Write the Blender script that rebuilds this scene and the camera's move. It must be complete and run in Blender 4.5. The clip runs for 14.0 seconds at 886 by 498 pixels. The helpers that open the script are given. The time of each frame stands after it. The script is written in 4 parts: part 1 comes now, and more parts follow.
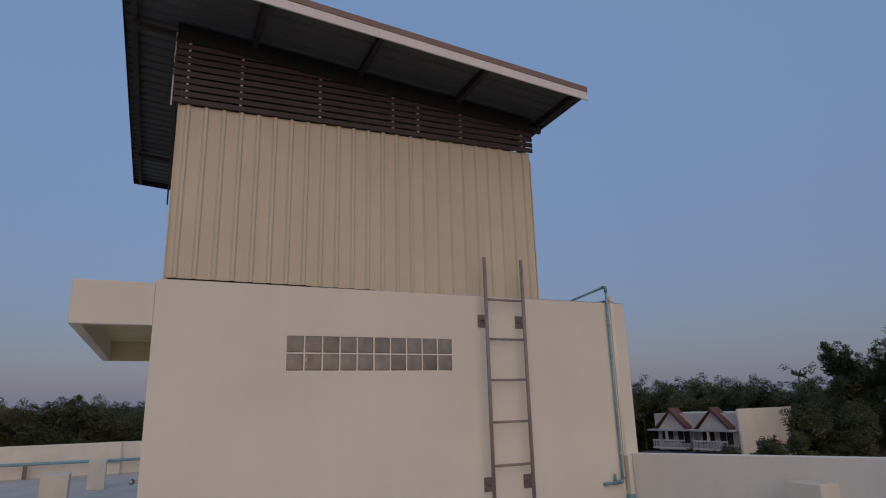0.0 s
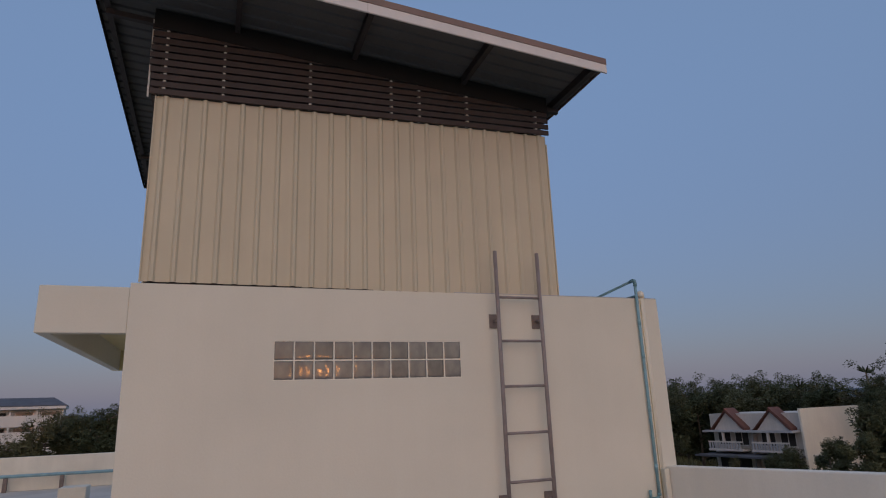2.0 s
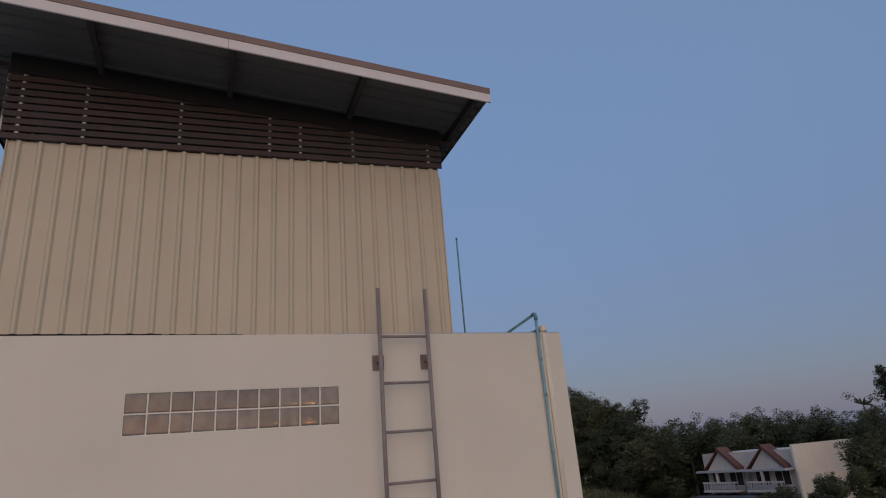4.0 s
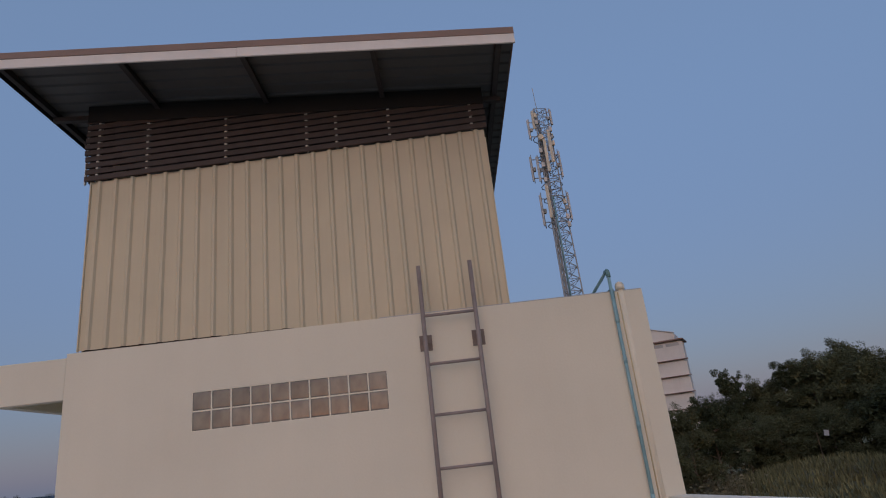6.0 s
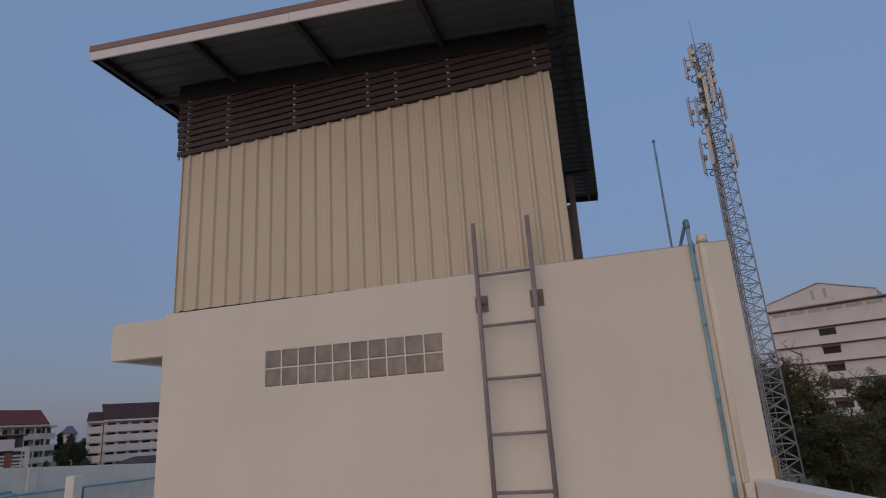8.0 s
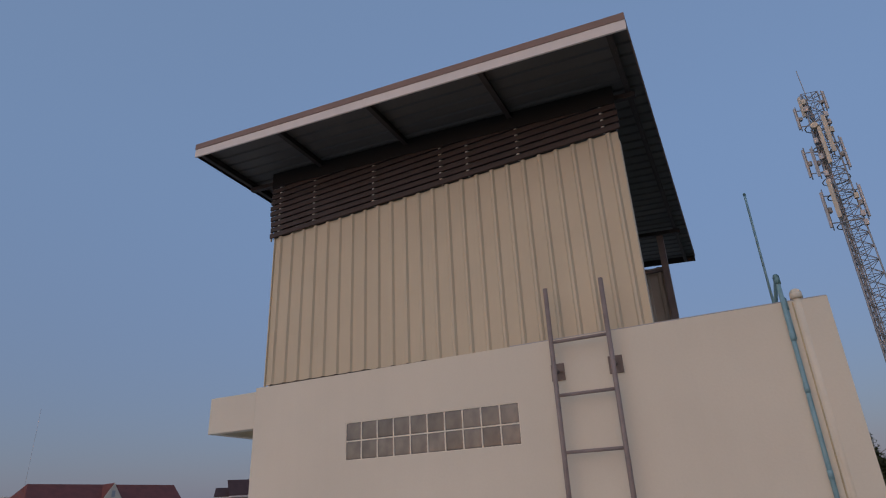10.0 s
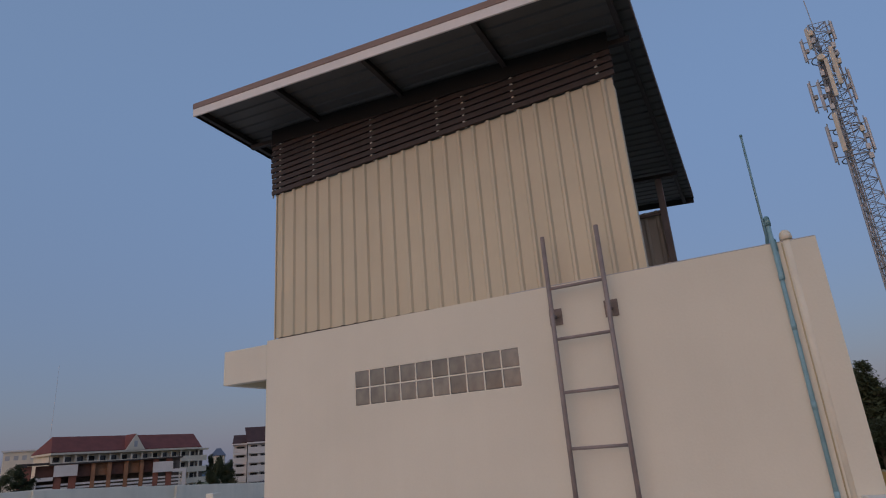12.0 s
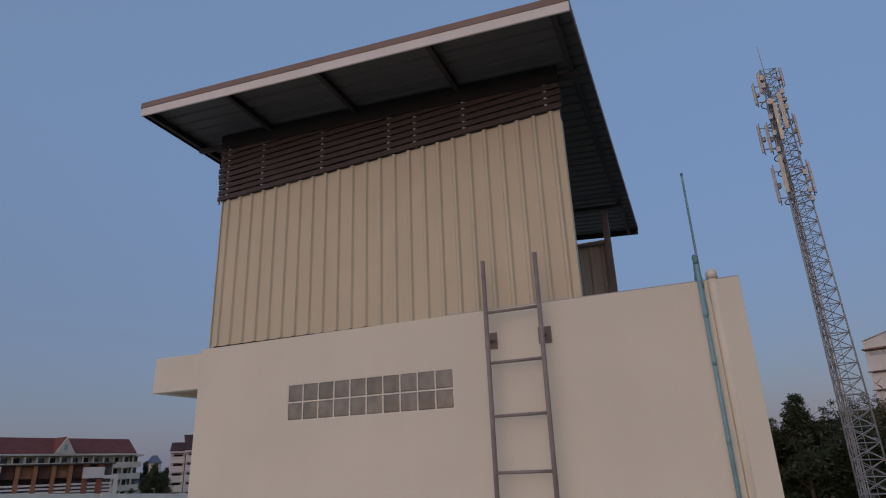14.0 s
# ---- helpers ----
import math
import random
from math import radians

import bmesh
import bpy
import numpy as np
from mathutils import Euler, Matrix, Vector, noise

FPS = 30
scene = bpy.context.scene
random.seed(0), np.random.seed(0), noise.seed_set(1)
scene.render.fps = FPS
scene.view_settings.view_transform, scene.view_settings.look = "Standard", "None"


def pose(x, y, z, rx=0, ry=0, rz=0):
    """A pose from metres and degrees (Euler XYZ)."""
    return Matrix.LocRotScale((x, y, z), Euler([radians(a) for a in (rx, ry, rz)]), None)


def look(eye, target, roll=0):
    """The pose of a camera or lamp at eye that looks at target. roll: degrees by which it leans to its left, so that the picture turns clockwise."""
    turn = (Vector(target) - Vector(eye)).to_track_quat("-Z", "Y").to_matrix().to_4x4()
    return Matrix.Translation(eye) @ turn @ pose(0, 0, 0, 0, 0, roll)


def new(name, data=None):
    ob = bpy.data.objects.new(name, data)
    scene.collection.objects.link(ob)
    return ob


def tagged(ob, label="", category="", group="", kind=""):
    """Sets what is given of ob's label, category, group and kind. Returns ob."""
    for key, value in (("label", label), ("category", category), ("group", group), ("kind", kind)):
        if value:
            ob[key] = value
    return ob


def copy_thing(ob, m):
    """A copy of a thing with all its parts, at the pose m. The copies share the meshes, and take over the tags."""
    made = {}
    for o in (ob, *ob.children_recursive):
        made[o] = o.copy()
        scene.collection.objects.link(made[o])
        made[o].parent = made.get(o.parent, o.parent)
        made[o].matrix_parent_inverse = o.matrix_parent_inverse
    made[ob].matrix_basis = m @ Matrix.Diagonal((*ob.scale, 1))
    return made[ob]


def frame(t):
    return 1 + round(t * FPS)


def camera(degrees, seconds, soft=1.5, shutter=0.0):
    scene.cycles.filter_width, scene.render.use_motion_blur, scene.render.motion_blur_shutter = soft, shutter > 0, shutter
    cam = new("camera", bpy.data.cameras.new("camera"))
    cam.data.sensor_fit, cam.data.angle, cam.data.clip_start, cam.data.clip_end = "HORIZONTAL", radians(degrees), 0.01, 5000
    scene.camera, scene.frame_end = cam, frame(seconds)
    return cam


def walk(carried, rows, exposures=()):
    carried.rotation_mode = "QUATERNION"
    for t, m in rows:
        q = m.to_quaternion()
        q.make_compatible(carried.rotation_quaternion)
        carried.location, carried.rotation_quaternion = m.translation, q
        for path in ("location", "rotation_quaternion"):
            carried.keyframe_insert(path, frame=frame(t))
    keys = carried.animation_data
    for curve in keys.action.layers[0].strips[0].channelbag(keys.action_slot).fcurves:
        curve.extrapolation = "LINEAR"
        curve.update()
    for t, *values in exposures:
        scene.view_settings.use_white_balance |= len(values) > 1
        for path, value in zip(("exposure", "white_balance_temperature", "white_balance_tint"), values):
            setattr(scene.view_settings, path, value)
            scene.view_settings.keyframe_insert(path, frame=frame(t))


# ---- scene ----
cam = camera(71.75, 14.0, soft=1.1)
PATH = [
    (0, (-1.412, -7.175, 1.774), (-0.590, -5.420, 2.268), -1.53),
    (0.5, (-1.240, -7.184, 1.856), (-0.377, -5.471, 2.421), 1.17),
    (1, (-1.096, -6.940, 1.836), (-0.318, -5.170, 2.349), -2.64),
    (1.5, (-0.900, -6.780, 1.940), (-0.222, -5.003, 2.558), -1.88),
    (2, (-0.664, -6.697, 1.850), (0.021, -4.887, 2.354), -2.15),
    (2.5, (-0.419, -6.593, 1.955), (0.207, -4.792, 2.559), 0.93),
    (3, (-0.031, -6.699, 1.935), (0.715, -4.943, 2.536), -4.53),
    (3.2, (0.076, -6.701, 1.903), (0.799, -4.939, 2.511), -4.85),
    (5.3, (2.227, -7.045, 1.548), (2.902, -5.300, 2.254), -4.75),
    (5.5, (2.468, -6.915, 1.618), (2.766, -5.053, 2.284), -1.75),
    (6, (2.784, -6.657, 1.666), (2.787, -4.761, 2.303), -6.53),
    (6.5, (3.145, -6.571, 1.709), (2.993, -4.676, 2.329), -1.89),
    (7, (3.529, -6.536, 1.684), (3.240, -4.652, 2.291), -6.30),
    (7.5, (3.680, -6.339, 1.654), (3.145, -4.490, 2.196), -10.71),
    (8, (3.867, -6.148, 1.662), (3.340, -4.300, 2.215), -3.74),
    (8.5, (3.959, -6.058, 1.723), (3.472, -4.226, 2.359), -2.92),
    (9, (4.002, -5.952, 1.710), (3.329, -4.213, 2.431), -4.38),
    (9.2, (4.037, -5.948, 1.648), (3.236, -4.298, 2.446), -1.08),
    (11.3, (4.376, -6.059, 1.549), (3.568, -4.309, 2.084), -6.12),
    (11.5, (4.334, -6.053, 1.489), (3.510, -4.282, 1.921), -5.51),
    (12, (4.330, -6.104, 1.590), (3.474, -4.411, 2.223), -4.32),
    (12.5, (4.404, -6.116, 1.655), (3.612, -4.429, 2.380), -3.07),
    (13, (4.465, -6.109, 1.648), (3.730, -4.395, 2.370), -0.44),
    (13.5, (4.500, -6.077, 1.635), (3.783, -4.340, 2.317), -1.54),
    (14, (4.516, -6.076, 1.618), (3.792, -4.337, 2.289), -2.29),
]
walk(cam, [(t, look(eye, target, roll)) for t, eye, target, roll in PATH])

# ---- world, sun, exposure ----
SUN_DIR = Vector((-0.14, -0.89, 0.45)).normalized()
world = bpy.data.worlds.new("world")
scene.world = world
world.use_nodes = True
wn = world.node_tree
sky = wn.nodes.new("ShaderNodeTexSky")
sky.sky_type = "NISHITA"
sky.sun_disc = False
sky.sun_elevation = radians(1.5)
sky.sun_rotation = math.atan2(SUN_DIR.x, SUN_DIR.y)
sky.air_density, sky.dust_density, sky.ozone_density = 1.0, 1.4, 3.0
# Dusk: the clear sky's own light under a veil of haze.
dim = wn.nodes.new("ShaderNodeMix")
dim.data_type, dim.blend_type = "RGBA", "MULTIPLY"
dim.inputs[0].default_value = 1.0
dim.inputs[7].default_value = (0.165, 0.132, 0.145, 1)
veil = wn.nodes.new("ShaderNodeMix")
veil.data_type, veil.blend_type = "RGBA", "ADD"
veil.inputs[0].default_value = 1.0
# Haze: greyer and dimmer towards the horizon, clearer blue above.
where = wn.nodes.new("ShaderNodeTexCoord")
axes = wn.nodes.new("ShaderNodeSeparateXYZ")
rise = wn.nodes.new("ShaderNodeMapRange")
rise.interpolation_type = "SMOOTHSTEP"
rise.inputs["From Min"].default_value, rise.inputs["From Max"].default_value = -0.02, 0.55
haze = wn.nodes.new("ShaderNodeMix")
haze.data_type = "RGBA"
haze.inputs[6].default_value = (0.131, 0.162, 0.237, 1)
haze.inputs[7].default_value = (0.147, 0.217, 0.342, 1)
wn.links.new(where.outputs["Generated"], axes.inputs[0])
wn.links.new(axes.outputs[2], rise.inputs["Value"])
wn.links.new(rise.outputs[0], haze.inputs[0])
wn.links.new(haze.outputs[2], veil.inputs[7])
wn.links.new(sky.outputs[0], dim.inputs[6])
wn.links.new(dim.outputs[2], veil.inputs[6])
# Afterglow round the set sun, low in the south behind the walk: a small bright core in a wide warm halo.
GLOW_DIR = Vector((0.150, -0.985, 0.050)).normalized()
aim = wn.nodes.new("ShaderNodeVectorMath")
aim.operation = "DOT_PRODUCT"
aim.inputs[1].default_value = GLOW_DIR
wn.links.new(where.outputs["Generated"], aim.inputs[0])
glow = veil.outputs[2]
for inner, outer, tint in ((0.99996, 0.99984, (24.0, 8.6, 1.8, 1)), (0.9995, 0.988, (0.19, 0.08, 0.025, 1))):
    ring = wn.nodes.new("ShaderNodeMapRange")
    ring.interpolation_type = "SMOOTHSTEP"
    ring.inputs["From Min"].default_value, ring.inputs["From Max"].default_value = outer, inner
    wn.links.new(aim.outputs["Value"], ring.inputs["Value"])
    add = wn.nodes.new("ShaderNodeMix")
    add.data_type, add.blend_type = "RGBA", "ADD"
    add.inputs[7].default_value = tint
    wn.links.new(ring.outputs[0], add.inputs[0])
    wn.links.new(glow, add.inputs[6])
    glow = add.outputs[2]
wn.links.new(glow, wn.nodes["Background"].inputs[0])
wn.nodes["Background"].inputs[1].default_value = 1.0
sun = new("sun", bpy.data.lights.new("sun", "SUN"))
sun.data.energy = 0.86
sun.data.angle = radians(78)
sun.data.color = (1.0, 0.775, 0.545)
sun.matrix_world = look(SUN_DIR * 60, (0, 0, 0))
scene.view_settings.exposure = 0.0


# ---- materials ----
def material(name, color, rough=0.7, metal=0.0, vary=0.12, scale=6.0, fine=60.0, bump=0.15, dirt=None, spec=0.4,
             island=0.0, obj=0.0, streak=0.0):
    """Paint or stone with blotches, grain, fine relief and, on wish, vertical streaks."""
    m = bpy.data.materials.new(name)
    m.use_nodes = True
    t = m.node_tree
    b = t.nodes["Principled BSDF"]
    b.inputs["Roughness"].default_value = rough
    b.inputs["Metallic"].default_value = metal
    b.inputs["Specular IOR Level"].default_value = spec
    co = t.nodes.new("ShaderNodeTexCoord")
    big = t.nodes.new("ShaderNodeTexNoise")
    big.inputs["Scale"].default_value, big.inputs["Detail"].default_value = scale, 5
    small = t.nodes.new("ShaderNodeTexNoise")
    small.inputs["Scale"].default_value, small.inputs["Detail"].default_value = fine, 3
    t.links.new(co.outputs["Object"], big.inputs["Vector"])
    t.links.new(co.outputs["Object"], small.inputs["Vector"])
    lo = [c * (1 - vary) for c in color] if dirt is None else dirt
    hi = [min(1, c * (1 + vary)) for c in color]
    ramp = t.nodes.new("ShaderNodeValToRGB")
    ramp.color_ramp.elements[0].position, ramp.color_ramp.elements[1].position = 0.3, 0.62
    ramp.color_ramp.elements[0].color, ramp.color_ramp.elements[1].color = (*lo, 1), (*hi, 1)
    t.links.new(big.outputs["Fac"], ramp.inputs[0])
    out = ramp.outputs[0]

    def scaled(out, fac_socket, a, z):
        r = t.nodes.new("ShaderNodeMapRange")
        r.inputs["To Min"].default_value, r.inputs["To Max"].default_value = a, z
        t.links.new(fac_socket, r.inputs["Value"])
        h = t.nodes.new("ShaderNodeHueSaturation")
        t.links.new(r.outputs[0], h.inputs["Value"])
        t.links.new(out, h.inputs["Color"])
        return h.outputs[0]

    out = scaled(out, small.outputs["Fac"], 1 - vary * 0.8, 1 + vary * 0.8)
    if streak:
        mp = t.nodes.new("ShaderNodeMapping")
        mp.inputs["Scale"].default_value = (3.0, 3.0, 0.22)
        st = t.nodes.new("ShaderNodeTexNoise")
        st.inputs["Scale"].default_value, st.inputs["Detail"].default_value = 2.2, 4
        t.links.new(co.outputs["Object"], mp.inputs["Vector"])
        t.links.new(mp.outputs[0], st.inputs["Vector"])
        out = scaled(out, st.outputs["Fac"], 1 - streak, 1 + streak)
    if island or obj:
        g = t.nodes.new("ShaderNodeNewGeometry") if island else t.nodes.new("ShaderNodeObjectInfo")
        s = g.outputs["Random Per Island"] if island else g.outputs["Random"]
        out = scaled(out, s, 1 - (island or obj), 1 + (island or obj))
    t.links.new(out, b.inputs["Base Color"])
    if bump:
        n = t.nodes.new("ShaderNodeBump")
        n.inputs["Strength"].default_value, n.inputs["Distance"].default_value = bump, 0.01
        t.links.new(small.outputs["Fac"], n.inputs["Height"])
        t.links.new(n.outputs[0], b.inputs["Normal"])
    return m


PLASTER = material("plaster", (0.70, 0.65, 0.545), 0.85, vary=0.035, scale=0.7, fine=45, bump=0.12, streak=0.018)
PLASTER_DIM = material("old_plaster", (0.76, 0.70, 0.585), 0.9, vary=0.06, scale=1.5, fine=45, bump=0.15, streak=0.06)
PLASTER_LIT = material("lit_plaster", (0.80, 0.745, 0.655), 0.85, vary=0.05, scale=0.8, fine=45, bump=0.14, streak=0.05)
TERRACE = material("terrace_wall", (0.58, 0.52, 0.47), 0.85, vary=0.09, scale=0.5, fine=6, bump=0.05, streak=0.1)
CONCRETE = material("concrete", (0.52, 0.47, 0.415), 0.9, vary=0.10, scale=0.9, fine=30, bump=0.2)
CREAM = material("cream_sheet", (0.58, 0.505, 0.375), 0.68, vary=0.03, scale=1.5, fine=80, bump=0.02, streak=0.05)
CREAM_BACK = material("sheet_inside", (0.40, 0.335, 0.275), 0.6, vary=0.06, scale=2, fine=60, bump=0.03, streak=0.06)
SLAT = material("brown_slat", (0.050, 0.033, 0.029), 0.6, vary=0.12, scale=5, fine=70, bump=0.08, obj=0.12)
STEEL = material("dark_steel", (0.036, 0.029, 0.028), 0.6, vary=0.15, scale=4, fine=70, bump=0.05)
STUD = material("pale_stud", (0.62, 0.58, 0.52), 0.6, vary=0.08)
ROOF_TOP = material("brown_roof", (0.22, 0.14, 0.115), 0.5, vary=0.08, scale=2, fine=80, bump=0.03)
ROOF_UNDER = material("shaded_zinc", (0.092, 0.089, 0.086), 0.6, metal=0.0, vary=0.07, scale=2, fine=60, bump=0.02, streak=0.04)
FASCIA = material("white_fascia", (0.72, 0.66, 0.63), 0.6, vary=0.04, scale=3, fine=60, bump=0.04, streak=0.05)
LADDER = material("ladder_paint", (0.25, 0.205, 0.195), 0.5, vary=0.12, scale=8, fine=90, bump=0.06)
PLATE = material("bracket_plate", (0.19, 0.145, 0.125), 0.55, vary=0.2, scale=14, fine=90, bump=0.08)
BLUE = material("blue_pvc", (0.22, 0.37, 0.42), 0.45, vary=0.14, scale=5, fine=50, bump=0.03)
BLUE_DARK = material("blue_fitting", (0.15, 0.28, 0.31), 0.5, vary=0.16, scale=9, fine=60, bump=0.04)
CREAM_PIPE = material("painted_pipe", (0.715, 0.655, 0.54), 0.8, vary=0.05, scale=4, fine=60, bump=0.04)
MORTAR = material("mortar", (0.78, 0.72, 0.61), 0.9, vary=0.08, scale=14, fine=60, bump=0.2)
SEAL = material("sealant", (0.52, 0.43, 0.28), 0.8, vary=0.15, scale=3, fine=40, bump=0.1, streak=0.1)
CHROME = material("knob_metal", (0.5, 0.48, 0.45), 0.3, metal=1.0, vary=0.05)
DOORWOOD = material("door_paint", (0.30, 0.20, 0.14), 0.6, vary=0.1)
SOFFIT = material("soffit", (0.74, 0.64, 0.36), 0.9, vary=0.06, scale=2)
BROWNSTEEL = material("brown_steel", (0.19, 0.14, 0.125), 0.6, vary=0.12, scale=4, fine=60, bump=0.05)
BARK = material("bark", (0.13, 0.10, 0.075), 0.95, vary=0.25, scale=2, fine=18, bump=0.4)
LEAF = material("leaves", (0.088, 0.096, 0.052), 0.7, vary=0.3, scale=0.5, fine=6, bump=0.0, island=0.18, spec=0.2)
LEAF_B = material("olive_leaves", (0.088, 0.086, 0.044), 0.7, vary=0.3, scale=0.5, fine=6, bump=0.0, island=0.28, spec=0.2)
LEAF_C = material("dark_leaves", (0.056, 0.068, 0.038), 0.75, vary=0.3, scale=0.5, fine=6, bump=0.0, island=0.28, spec=0.15)
GRASS = material("grass_ground", (0.10, 0.11, 0.05), 0.95, vary=0.35, scale=0.06, fine=2.0, bump=0.3, dirt=(0.10, 0.085, 0.05))
BLADE = material("grass_blades", (0.15, 0.14, 0.07), 0.9, vary=0.3, scale=0.3, fine=4, bump=0.0, island=0.4)
DRYSTALK = material("dry_stalks", (0.17, 0.155, 0.10), 0.9, vary=0.2, scale=1, fine=8, bump=0.0, island=0.3)
HILL_HAZE = material("hazy_hill", (0.10, 0.14, 0.20), 1.0, vary=0.08, scale=0.01, fine=0.2, bump=0.0, spec=0.0)
WHITEWALL = material("white_wall", (0.66, 0.62, 0.60), 0.85, vary=0.06, scale=0.25, fine=6, bump=0.05, streak=0.07)
ENDWALL = material("end_wall", (0.84, 0.765, 0.65), 0.85, vary=0.05, scale=0.3, fine=6, bump=0.05, streak=0.05)
CREAMWALL = material("cream_wall", (0.70, 0.61, 0.49), 0.85, vary=0.07, scale=0.3, fine=6, bump=0.05, streak=0.07)
GREYWALL = material("grey_wall", (0.42, 0.41, 0.42), 0.85, vary=0.1, scale=0.4, fine=6, bump=0.05, streak=0.1)
REDTILE = material("red_tile", (0.155, 0.042, 0.032), 0.7, vary=0.15, scale=0.5, fine=8, bump=0.2)
DARKTILE = material("dark_tile", (0.062, 0.030, 0.028), 0.7, vary=0.15, scale=0.5, fine=8, bump=0.2)
GREYTILE = material("grey_tile", (0.10, 0.10, 0.115), 0.7, vary=0.15, scale=0.5, fine=8, bump=0.2)
OCHRE = material("ochre_box", (0.42, 0.28, 0.10), 0.6, vary=0.1)
GABLERED = material("gable_red", (0.14, 0.062, 0.046), 0.7, vary=0.15, scale=0.6, fine=8, bump=0.1)
BANDBROWN = material("band_brown", (0.22, 0.145, 0.125), 0.8, vary=0.15, scale=0.6, fine=8, bump=0.1)
BRICKRED = material("red_render", (0.27, 0.105, 0.075), 0.8, vary=0.12, scale=0.6, fine=8, bump=0.1)
PORCHWALL = material("porch_wall", (0.17, 0.135, 0.12), 0.85, vary=0.2, scale=0.7, fine=6, bump=0.05)
ROOF_SHADE = material("roof_shade", (0.013, 0.012, 0.012), 0.8, vary=0.1, scale=1)
OPENING_SHADE = material("opening_shade", (0.035, 0.032, 0.032), 0.8, vary=0.1, scale=1)
WINDOWGLASS = material("window_glass", (0.05, 0.055, 0.065), 0.12, vary=0.1, scale=1, spec=0.7, bump=0.0)
BLUETILE = material("blue_grey_tile", (0.10, 0.125, 0.18), 0.7, vary=0.12, scale=0.5, fine=8, bump=0.1)
BROWNROOF = material("dark_brown_roof", (0.065, 0.052, 0.05), 0.75, vary=0.18, scale=0.5, fine=8, bump=0.2)
OCHREBRICK = material("ochre_brick", (0.30, 0.15, 0.085), 0.85, vary=0.15, scale=0.6, fine=8, bump=0.1)
GALV = material("galvanised", (0.34, 0.34, 0.355), 0.55, metal=0.2, vary=0.12, scale=3, fine=40, bump=0.03)
CABLE = material("feeder_cable", (0.30, 0.29, 0.295), 0.7, vary=0.3, scale=1.2, fine=6, bump=0.05)
PANEL = material("antenna_panel", (0.64, 0.56, 0.46), 0.5, vary=0.08, scale=2)
PANEL_GREY = material("antenna_grey", (0.54, 0.51, 0.51), 0.5, vary=0.08, scale=2)


def glass_block_material():
    """Wavy pressed glass, dim inside, with a polished face; each block a little different."""
    m = bpy.data.materials.new("block_glass")
    m.use_nodes = True
    t = m.node_tree
    b = t.nodes["Principled BSDF"]
    b.inputs["Roughness"].default_value = 0.05
    b.inputs["Specular IOR Level"].default_value = 0.5
    b.inputs["IOR"].default_value = 1.5
    co = t.nodes.new("ShaderNodeTexCoord")
    info = t.nodes.new("ShaderNodeObjectInfo")
    shift = t.nodes.new("ShaderNodeVectorMath")
    shift.operation = "MULTIPLY_ADD"
    shift.inputs[1].default_value = (1.0, 1.0, 0.7)
    spread = t.nodes.new("ShaderNodeMath")
    spread.operation = "MULTIPLY"
    spread.inputs[1].default_value = 40.0
    t.links.new(info.outputs["Random"], spread.inputs[0])
    t.links.new(co.outputs["Object"], shift.inputs[0])
    t.links.new(spread.outputs[0], shift.inputs[2])
    wave = t.nodes.new("ShaderNodeTexNoise")
    wave.inputs["Scale"].default_value, wave.inputs["Detail"].default_value = 21, 1
    t.links.new(shift.outputs[0], wave.inputs["Vector"])
    bp = t.nodes.new("ShaderNodeBump")
    bp.inputs["Strength"].default_value, bp.inputs["Distance"].default_value = 1.0, 0.0009
    t.links.new(wave.outputs["Fac"], bp.inputs["Height"])
    t.links.new(bp.outputs[0], b.inputs["Normal"])
    murk = t.nodes.new("ShaderNodeTexNoise")
    murk.inputs["Scale"].default_value, murk.inputs["Detail"].default_value = 9, 3
    t.links.new(shift.outputs[0], murk.inputs["Vector"])
    ramp = t.nodes.new("ShaderNodeValToRGB")
    ramp.color_ramp.elements[0].position, ramp.color_ramp.elements[1].position = 0.3, 0.72
    ramp.color_ramp.elements[0].color, ramp.color_ramp.elements[1].color = (0.138, 0.129, 0.119, 1), (0.225, 0.207, 0.180, 1)
    t.links.new(murk.outputs["Fac"], ramp.inputs[0])
    r = t.nodes.new("ShaderNodeMapRange")
    r.inputs["To Min"].default_value, r.inputs["To Max"].default_value = 0.8, 1.2
    h = t.nodes.new("ShaderNodeHueSaturation")
    t.links.new(ramp.outputs[0], h.inputs["Color"])
    t.links.new(info.outputs["Random"], r.inputs["Value"])
    t.links.new(r.outputs[0], h.inputs["Value"])
    t.links.new(h.outputs[0], b.inputs["Base Color"])
    return m


BLOCKGLASS = glass_block_material()


# ---- mesh helpers ----
def box(bm, x0, x1, y0, y1, z0, z1, bevel=0.0, turn=None):
    r = bmesh.ops.create_cube(bm, size=1.0)
    vs = r["verts"]
    m = Matrix.Translation(((x0 + x1) / 2, (y0 + y1) / 2, (z0 + z1) / 2)) @ Matrix.Diagonal((x1 - x0, y1 - y0, z1 - z0, 1))
    if turn is not None:
        m = turn @ m
    bmesh.ops.transform(bm, matrix=m, verts=vs)
    if bevel:
        es = list({e for v in vs for e in v.link_edges})
        bmesh.ops.bevel(bm, geom=es, offset=bevel, segments=2, affect="EDGES", profile=0.5)
    return bm


def block(*a, **k):
    return box(bmesh.new(), *a, **k)


def tube(bm, points, radius, sides=10, radius_end=None):
    """A round bar or pipe along points, closed at both ends."""
    pts = [Vector(p) for p in points]
    r1 = radius if radius_end is None else radius_end
    rings = []
    for i, p in enumerate(pts):
        d = (pts[min(i + 1, len(pts) - 1)] - pts[max(i - 1, 0)]).normalized()
        side = d.cross(Vector((0, 0, 1)) if abs(d.z) < 0.9 else Vector((1, 0, 0))).normalized()
        up = side.cross(d)
